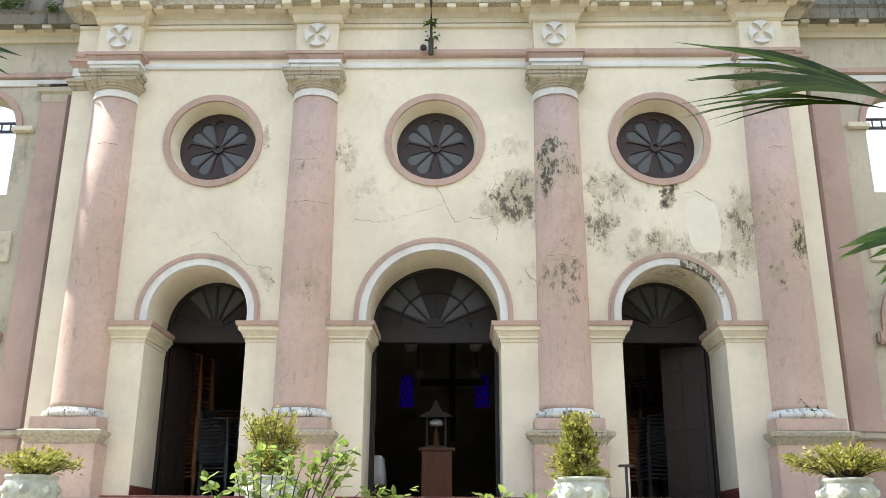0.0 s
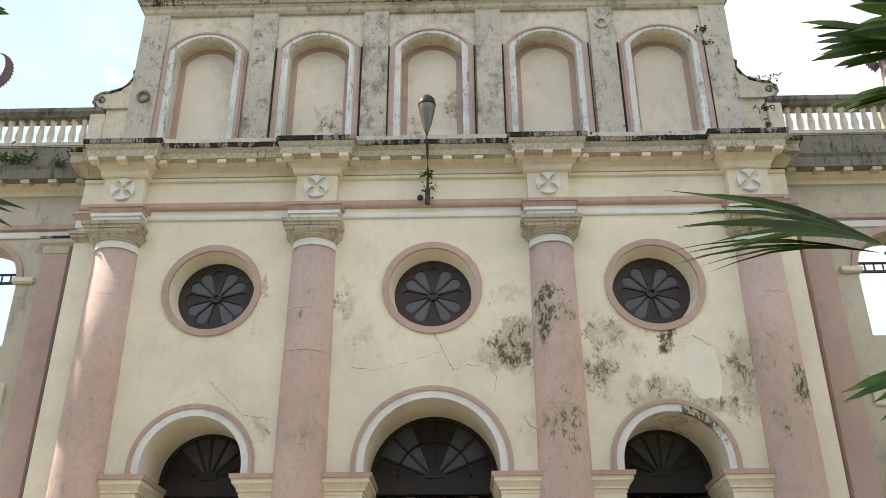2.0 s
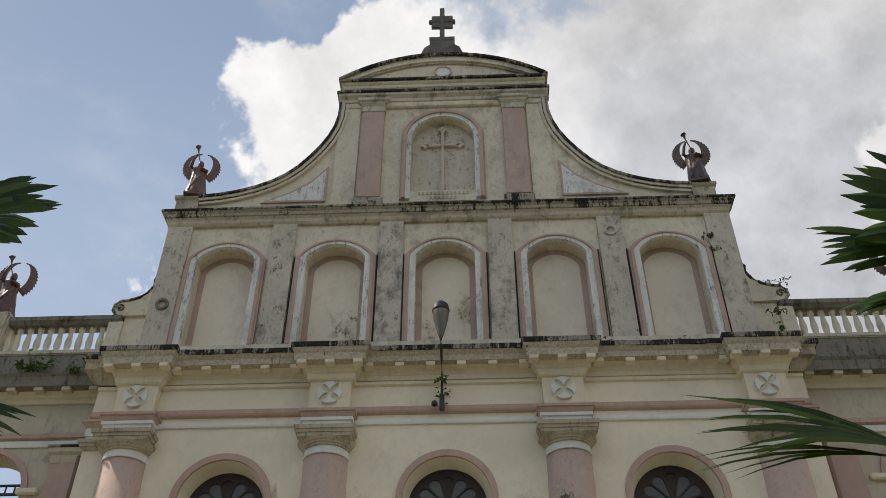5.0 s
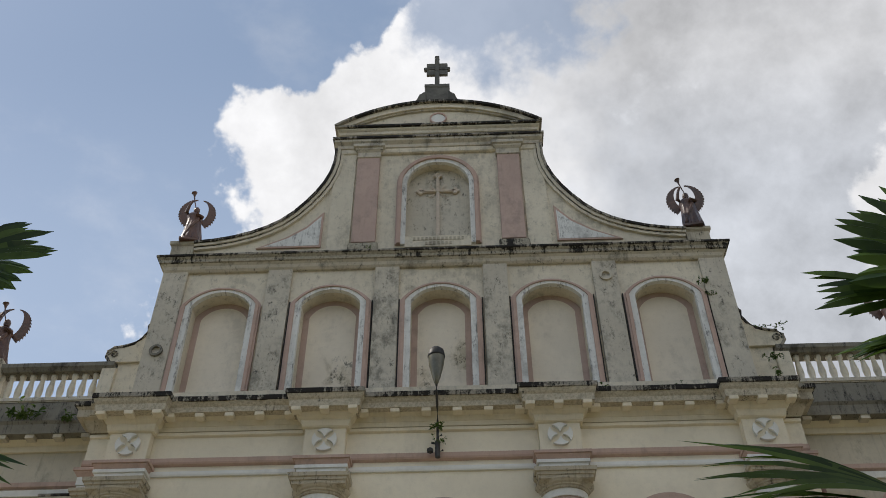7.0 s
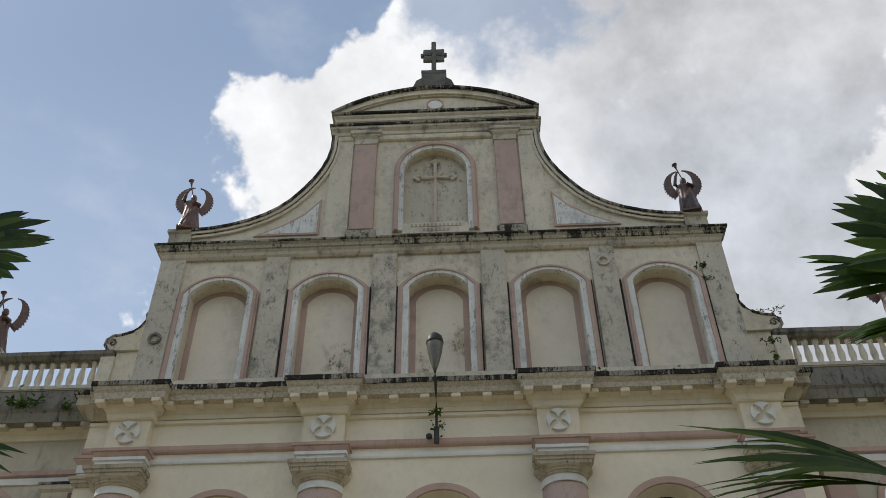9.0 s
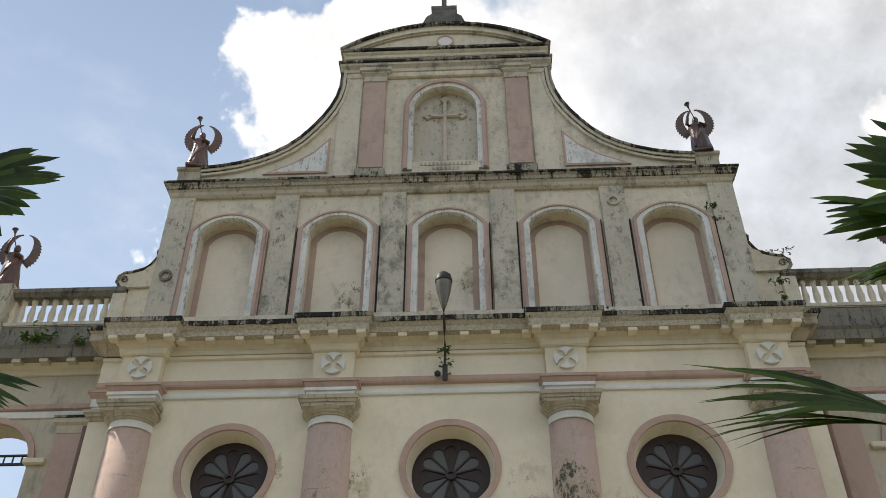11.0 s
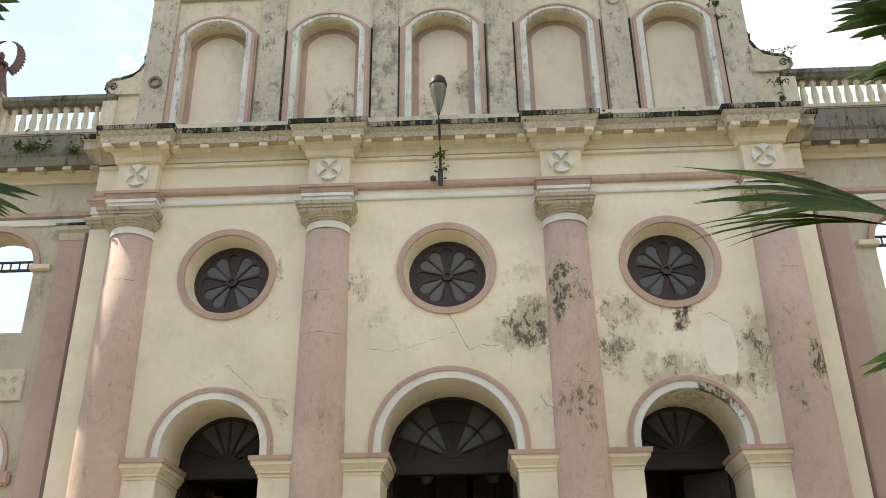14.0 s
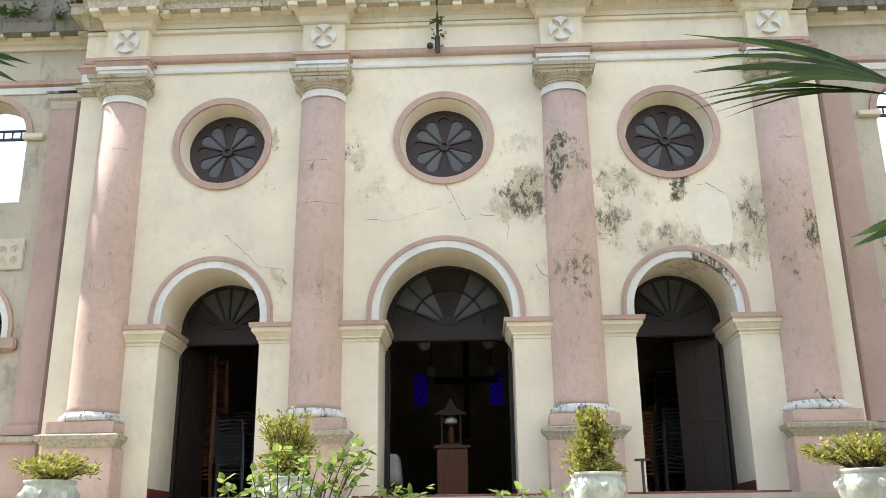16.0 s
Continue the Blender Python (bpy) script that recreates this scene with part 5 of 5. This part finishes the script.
def shrub(bm, rng, centre, rx, rz, stems, per, ln, lean=0.0, cone=0.0):
    """Twiggy small-leaved shrub: stems that spread from one foot, thick with leaves."""
    twigs = bmesh.new()
    for _ in range(stems):
        a, e = rng.uniform(0, 6.283), rng.uniform(0.05, 1.0)
        rr = rx * math.sqrt(rng.random()) * (1 - cone * e)
        tip = Vector((centre[0] + rr * math.cos(a) + lean * e, centre[1] + rr * math.sin(a) * 0.9, centre[2] + rz * (e if cone else 0.35 + 0.65 * e * (1.0 - 0.5 * (rr / rx) ** 2))))
        foot = Vector((centre[0] + rng.uniform(-0.05, 0.05), centre[1] + rng.uniform(-0.05, 0.05), centre[2]))
        midp = foot.lerp(tip, 0.55) + Vector((0, 0, 0.08 * rz))
        pts = [foot, midp, tip]
        tube(twigs, [tuple(p) for p in pts], [0.008, 0.006, 0.003], 5)
        for k in range(per):
            t = rng.uniform(0.35, 1.0)
            p = midp.lerp(tip, (t - 0.35) / 0.65) if t > 0.5 else foot.lerp(midp, t / 0.5)
            p = p + Vector((rng.gauss(0, 0.028), rng.gauss(0, 0.028), rng.gauss(0, 0.028)))
            d = (tip - foot).normalized() + Vector((rng.gauss(0, 0.7), rng.gauss(0, 0.7), rng.gauss(0.1, 0.6)))
            leaf_blade(bm, p, d, Vector((rng.gauss(0, 0.5), rng.gauss(0, 0.5), 1)), ln * rng.uniform(0.6, 1.2), ln * 0.26)
    return twigs


POTS = ((-4.42, 0.52, 0.36, 55, 30, 0.02, 0.0), (-1.70, 0.38, 0.78, 90, 30, -0.1, 0.1), (1.73, 0.46, 0.76, 95, 30, -0.02, 0.70), (4.66, 0.62, 0.46, 75, 28, -0.05, 0.0))
pot_prof = [(0.15, 0.0), (0.19, 0.02), (0.19, 0.06), (0.12, 0.10), (0.13, 0.16), (0.22, 0.26), (0.285, 0.38), (0.30, 0.48), (0.275, 0.56), (0.26, 0.585), (0.285, 0.60), (0.285, 0.63), (0.235, 0.63), (0.225, 0.54)]
for i, (x, rx, rz, stems, per, lean, cone) in enumerate(POTS):
    rng = random.Random(40 + i)
    pier = part("stair_pier", Box(x - 0.33, x + 0.33, 10.15, 10.85, 0.0, 1.63, bevel=0.02), M_CREAM)
    tagged(pier, "plain plastered pier at the edge of the steps", "pier", "stair piers", "structure")
    pot = thing("flower_pot", "white-painted ornate stone urn with embossed garlands", "flower pot", "urns", at=pose(x, 10.5, 1.63))
    n, loops = 40, []
    for r, z in pot_prof:
        k = 0.09 if 0.2 < z < 0.56 else 0.0
        loops.append([((r * (1 + k * math.sin(8 * a) * math.sin(z * 16))) * math.cos(a), (r * (1 + k * math.sin(8 * a) * math.sin(z * 16))) * math.sin(a), z) for a in (2 * math.pi * j / n for j in range(n))])
    part("urn", loft(bmesh.new(), loops), M_POT, pot, "", True)
    for j in range(8):
        a = 2 * math.pi * j / 8 + 0.2
        bm = bmesh.new()
        bmesh.ops.create_icosphere(bm, subdivisions=2, radius=0.055)
        for v in bm.verts:
            v.co *= 1 + 0.28 * noise.noise(v.co * 22 + Vector((j, i, 0)))
        boss = part("boss", bm, M_POT, pot, "", True)
        boss.location = (0.285 * math.cos(a), 0.285 * math.sin(a), 0.47)
    part("soil", lathe([(0.22, 0.55), (0.228, 0.58), (0.1, 0.60), (0.01, 0.605)], 0, 0, 20), M_SOIL, pot)
    sh = thing("potted_shrub", "sunlit yellow-green small-leaved shrub growing in an urn", "shrub", "potted shrubs", at=pose(x, 10.5, 2.21))
    bm = bmesh.new()
    tw = shrub(bm, rng, (0, 0, 0), rx, rz, stems, per, 0.06, lean, cone)
    part("foliage", bm, M_BOX, sh)
    part("twig_frame", tw, M_TWIG, sh)


# broad-leaved bush at the steps
def broad_bush(x, y, foot, tips, seed):
    rng = random.Random(seed)
    th = thing("garden_bush", "fresh green broad-leaved bush with arching branches", "bush", "garden bushes")
    leaves = bmesh.new()
    for tx, ty, tz in tips:
        a, c = Vector((x + rng.uniform(-0.05, 0.05), y, foot)), Vector((tx, ty, tz))
        m = a.lerp(c, 0.55) + Vector((0, 0, 0.32 * (tz - foot)))
        pts = [(1 - t) ** 2 * a + 2 * t * (1 - t) * m + t * t * c for t in (k / 10 for k in range(11))]
        part("branch", tube(bmesh.new(), [tuple(p) for p in pts], [0.014 - 0.001 * k for k in range(11)], 6), M_TWIG, th)
        for k in range(4, 11):
            for _ in range(4):
                p = pts[k] + Vector((rng.gauss(0, 0.02), rng.gauss(0, 0.02), rng.gauss(0, 0.02)))
                d = (pts[k] - pts[k - 1]).normalized() * 0.6 + Vector((rng.gauss(0, 0.8), rng.gauss(0, 0.8), rng.gauss(-0.1, 0.45)))
                leaf_blade(leaves, p, d, Vector((rng.gauss(0, 0.3), rng.gauss(-0.2, 0.3), 1)), rng.uniform(0.07, 0.14), rng.uniform(0.024, 0.042))
    part("foliage", leaves, M_BUSH, th)


tips = [(-1.9 + 0.1 * k + random.Random(k).uniform(-0.1, 0.1), 8.55 + random.Random(k + 50).uniform(-0.25, 0.25), 2.02 + 0.36 * math.sin(min(1.0, k / 9) * 1.9) * random.Random(k + 99).uniform(0.55, 1.0)) for k in range(15)]
broad_bush(-1.35, 8.6, 0.0, tips + [(-0.72, 8.5, 2.40), (-0.62, 8.5, 2.36), (-0.35, 8.6, 2.02), (-0.22, 8.6, 2.0), (-0.05, 8.6, 1.99), (-0.5, 8.6, 2.0)], 61)
broad_bush(0.95, 8.7, 0.0, [(0.62, 8.6, 1.97), (0.82, 8.7, 1.98), (1.05, 8.6, 1.95), (1.2, 8.7, 1.97), (0.72, 8.5, 1.9)], 62)

# sign stand on the terrace
stand = thing("sign_stand", "thin dark metal stand with a small flat top on the terrace", "stand", at=pose(2.44, 11.6, 2.05))
part("post", tube(bmesh.new(), [(0, 0, 0), (0, 0, 0.42)], 0.018, 8), M_IRON, stand)
part("top_plate", Box(-0.09, 0.09, -0.06, 0.06, 0.42, 0.445, bevel=0.005), M_IRON, stand)
part("foot", lathe([(0.12, 0.0), (0.12, 0.015), (0.02, 0.03)], 0, 0, 16), M_IRON, stand)

# inside: lectern with a glass shrine on it, cloth-covered table, pendants, altar cross
lec = thing("lectern", "reddish wooden lectern with arched front panels", "lectern", at=pose(0.0, 15.5, FLOOR))
part("body", Box(-0.25, 0.25, -0.2, 0.2, 0.06, 0.84, bevel=0.008), M_LECTERN, lec)
part("base", Box(-0.29, 0.29, -0.24, 0.24, 0.0, 0.06, bevel=0.01), M_LECTERN, lec)
part("top", Box(-0.30, 0.30, -0.25, 0.25, 0.84, 0.89, bevel=0.012), M_LECTERN, lec)
for k in range(4):
    part("front_panel", slab(arch_loop(-0.18 + 0.12 * k, 0.047, 0.12, 0.72, 0.047, 10), [], -0.215, -0.2), M_LECTERN, lec)
sh = thing("glass_shrine", "small gabled wooden shrine with glass sides on the lectern", "shrine", at=pose(-0.02, 15.5, FLOOR + 0.89))
part("base", Box(-0.18, 0.18, -0.15, 0.15, 0, 0.04, bevel=0.006), M_DARKWOOD, sh)
for sx in (-1, 1):
    for sy in (-1, 1):
        part("post", Box(sx * 0.155 - 0.014, sx * 0.155 + 0.014, sy * 0.13 - 0.014, sy * 0.13 + 0.014, 0.04, 0.50), M_DARKWOOD, sh)
part("roof", loft(bmesh.new(), [[(-0.27, y, 0.50), (0.27, y, 0.50), (0.27, y, 0.53), (0.10, y, 0.60), (0.0, y, 0.80), (-0.10, y, 0.60), (-0.27, y, 0.53)] for y in (-0.19, 0.19)]), M_DARKWOOD, sh)
part("lamp_dome", lathe([(0.11, 0.38), (0.112, 0.42), (0.09, 0.47), (0.05, 0.495), (0.01, 0.50)], 0, 0, 20), M_CLOTH, sh, "white dome", True)
part("inner_figure_block", lathe([(0.06, 0.04), (0.05, 0.2), (0.03, 0.3), (0.01, 0.34)], 0, 0, 12), M_LECTERN, sh)
tb = thing("table", "small table beside the lectern", "table", at=pose(-1.35, 15.4, FLOOR))
for sx in (-1, 1):
    for sy in (-1, 1):
        part("leg", Box(sx * 0.4 - 0.025, sx * 0.4 + 0.025, sy * 0.25 - 0.025, sy * 0.25 + 0.025, 0, 0.70), M_DARKWOOD, tb)
part("tabletop", Box(-0.45, 0.45, -0.3, 0.3, 0.70, 0.73), M_DARKWOOD, tb)
bm = bmesh.new()
loops = []
for z, k in ((0.28, 1.0), (0.45, 0.8), (0.65, 0.4), (0.735, 0.0), (0.745, -0.5)):
    ring = []
    for i in range(80):
        a = 2 * math.pi * i / 80
        c, s_ = math.cos(a), math.sin(a)
        m = 1 / max(abs(c), abs(s_))
        w = 1 + 0.05 * max(k, 0) * math.sin(15 * a)
        g = 1.0 if k >= 0 else 0.97
        ring.append(((0.46 + 0.03 * max(k, 0)) * c * m * w * g, (0.31 + 0.03 * max(k, 0)) * s_ * m * w * g, z))
    loops.append(ring)
loft(bm, loops)
cloth = part("tablecloth", bm, M_CLOTH, None, "", True)
cloth.location = (-1.35, 15.4, FLOOR)
tagged(cloth, "white fringed tablecloth hanging over a small table", "tablecloth")
M_GLOBE = plain("milk_glass", (0.55, 0.55, 0.52), 0.3, 0.1, 5.0, 0.05)
for gx in (-0.56, 0.66, -0.67, 0.75):
    gy = 17.0 if abs(gx) in (0.56, 0.66) else 22.0
    gz = 5.0 if gy < 20 else 5.36
    pn = thing("pendant_lamp", "unlit white globe pendant lamp hanging in the nave", "lamp", "nave pendants", at=pose(gx, gy, gz))
    part("globe", lathe([(0.03, 0.0), (0.09, 0.02), (0.125, 0.09), (0.125, 0.15), (0.09, 0.22), (0.04, 0.25)], 0, 0, 20), M_GLOBE, pn, "", True)
    part("stem", tube(bmesh.new(), [(0, 0, 0.25), (0, 0, 9.92 - gz)], 0.012, 6), M_IRON, pn)
alt = thing("altar_cross", "large dark wooden cross on the altar wall", "cross", at=pose(0.1, NAVE_BACK - 0.12, 0))
part("upright", Box(-0.09, 0.09, -0.06, 0.1, 4.4, 7.9), M_DARKWOOD, alt)
part("crossbar", Box(-0.95, 0.95, -0.06, 0.1, 6.0, 6.18), M_DARKWOOD, alt)
# stained glass: blue quarries with red diamonds in lead
m, n = material("stained_glass")
pos = n.add("ShaderNodeNewGeometry").outputs["Position"]
s = n.add("ShaderNodeSeparateXYZ")
n.link(pos, s.inputs[0])
px, pz = n.math("MULTIPLY", s.outputs[0], 12.0), n.math("MULTIPLY", s.outputs[2], 8.5)
da = n.math("ADD", px, pz)
db = n.math("SUBTRACT", px, pz)
fa, fb = n.math("PINGPONG", da, 0.5), n.math("PINGPONG", db, 0.5)
lead = n.ramp(n.math("MINIMUM", fa, fb), 0.10, 0.14)
cell = n.math("MULTIPLY", n.math("MODULO", n.math("ABSOLUTE", n.math("FLOOR", da)), 2.0), n.math("MODULO", n.math("ABSOLUTE", n.math("FLOOR", db)), 2.0))
glasscol = n.mix(cell, rgb(0.02, 0.03, 0.42), rgb(0.22, 0.02, 0.08))
t = n.add("ShaderNodeBsdfTranslucent")
n.link(n.mix(lead, rgb(0.005, 0.005, 0.005), glasscol), t.inputs[0])
n.link(t.outputs[0], n.add("ShaderNodeOutputMaterial").inputs[0])
M_STAINED = m
for i, x in enumerate(GLASS_X):
    w = thing("window_%d" % (i + 4), "narrow arched stained-glass window in blue and red", "window", "altar windows", "structure")
    part("pane", slab(arch_loop(x, 0.215, 5.355, 6.12, 0.255, 10), [], NAVE_BACK + 0.14, NAVE_BACK + 0.15), M_STAINED, w)


# stacked plastic chairs
def chair(mat, label):
    th = thing("plastic_chair", label, "chair", "stacked chairs")
    seat = []
    for y, z in ((-0.22, 0.41), (-0.20, 0.435), (0.0, 0.42), (0.20, 0.43), (0.22, 0.40)):
        seat.append([(-0.22, y, z - 0.03), (-0.20, y, z), (0.20, y, z), (0.22, y, z - 0.03), (0.20, y, z - 0.012), (-0.20, y, z - 0.012)])
    part("seat", loft(bmesh.new(), seat), mat, th)
    for x in (-0.2, 0.2):
        for y in (-0.2, 0.2):
            part("leg", tube(bmesh.new(), [(x, y, 0.42), (x * 1.15, y * 1.2, 0.0)], [0.024, 0.017], 6), mat, th)
        part("armrest", tube(bmesh.new(), [(x * 1.1, -0.2, 0.42), (x * 1.2, -0.2, 0.62), (x * 1.2, 0.0, 0.64), (x * 1.15, 0.24, 0.62)], 0.02, 6), mat, th)
    bk = []
    for z, y in ((0.42, 0.21), (0.6, 0.25), (0.76, 0.30), (0.80, 0.31)):
        bk.append([(-0.21, y, z), (0.21, y, z), (0.21, y + 0.015, z), (-0.21, y + 0.015, z)])
    part("backrest", loft(bmesh.new(), bk), mat, th)
    return th


def stack(x, y, count, turn, mat, label, pitch=0.065):
    one = chair(mat, label)
    one.matrix_basis = pose(x, y, FLOOR + 0.004, 0, 0, turn)
    for k in range(1, count):
        copy_thing(one, pose(x + random.uniform(-0.006, 0.006), y + random.uniform(-0.006, 0.006), FLOOR + 0.004 + pitch * k, 0, 0, turn + random.uniform(-1, 1)))


M_TAN = plain("tan_plastic", (0.36, 0.17, 0.08), 0.4, 0.15, 4.0, 0.03)
M_BLUE = plain("grey_blue_plastic", (0.085, 0.095, 0.11), 0.4, 0.2, 4.0, 0.03)
M_BROWN = plain("brown_plastic", (0.12, 0.05, 0.035), 0.4, 0.2, 4.0, 0.03)
stack(-4.18, 15.6, 29, 80, M_TAN, "tan moulded plastic chair in a tall stack")
stack(-3.62, 15.5, 12, 80, M_BLUE, "grey-blue moulded plastic chair in a stack")
stack(-3.75, 16.5, 16, 100, M_BROWN, "dark brown moulded plastic chair in a stack")
stack(3.10, 15.9, 13, -80, M_TAN, "tan moulded plastic chair in a stack")
stack(3.62, 15.5, 13, -80, M_BLUE, "grey-blue moulded plastic chair in a stack")
stack(3.75, 16.6, 26, -80, M_BROWN, "dark brown moulded plastic chair in a tall stack")


# weeds rooted in ledges
def weed(x, y, z, size, count, seed):
    rng = random.Random(seed)
    bm = bmesh.new()
    for _ in range(count):
        d = Vector((rng.gauss(0, 0.6), rng.gauss(-0.3, 0.4), rng.uniform(0.2, 1.0)))
        b0 = Vector((x + rng.gauss(0, size * 0.25), y + rng.gauss(0, 0.02), z))
        tip = b0 + d * size * rng.uniform(0.3, 0.9)
        tube(bm, [tuple(b0), tuple(b0.lerp(tip, 0.6)), tuple(tip)], [0.004, 0.003, 0.002], 4)
        for k in range(5):
            leaf_blade(bm, b0.lerp(tip, rng.uniform(0.3, 1)), Vector((rng.gauss(0, 1), rng.gauss(0, 1), rng.gauss(0, 0.6))), Vector((0, 0, 1)), size * rng.uniform(0.16, 0.32), size * 0.06)
    th = part("weed", bm, M_WEED)
    return tagged(th, "small green weed rooted in the weathered ledge", "weed", "weeds", "stuff")


for k, (x, y, z, size, count) in enumerate(((2.72, 12.8, 10.05, 0.22, 8), (4.86, 12.98, 12.5, 0.22, 9), (4.9, 12.98, 12.2, 0.16, 8), (5.8, 13.2, 11.6, 0.16, 5), (5.75, 13.2, 10.9, 0.22, 10), (5.65, 13.15, 10.4, 0.3, 14),
                                            (6.0, 13.2, 11.6, 0.22, 6), (-0.08, 12.8, 9.42, 0.28, 8), (-0.05, 12.8, 9.15, 0.22, 5), (-7.2, 13.2, 10.05, 0.45, 16), (-6.4, 13.2, 9.98, 0.3, 10), (-1.42, 12.9, 13.5, 0.14, 6),
                                            (5.25, 12.6, 3.28, 0.2, 5), (-5.6, 12.7, 10.03, 0.16, 5), (3.9, 12.7, 10.05, 0.15, 5))):
    weed(x, y, z, size, count, 80 + k)
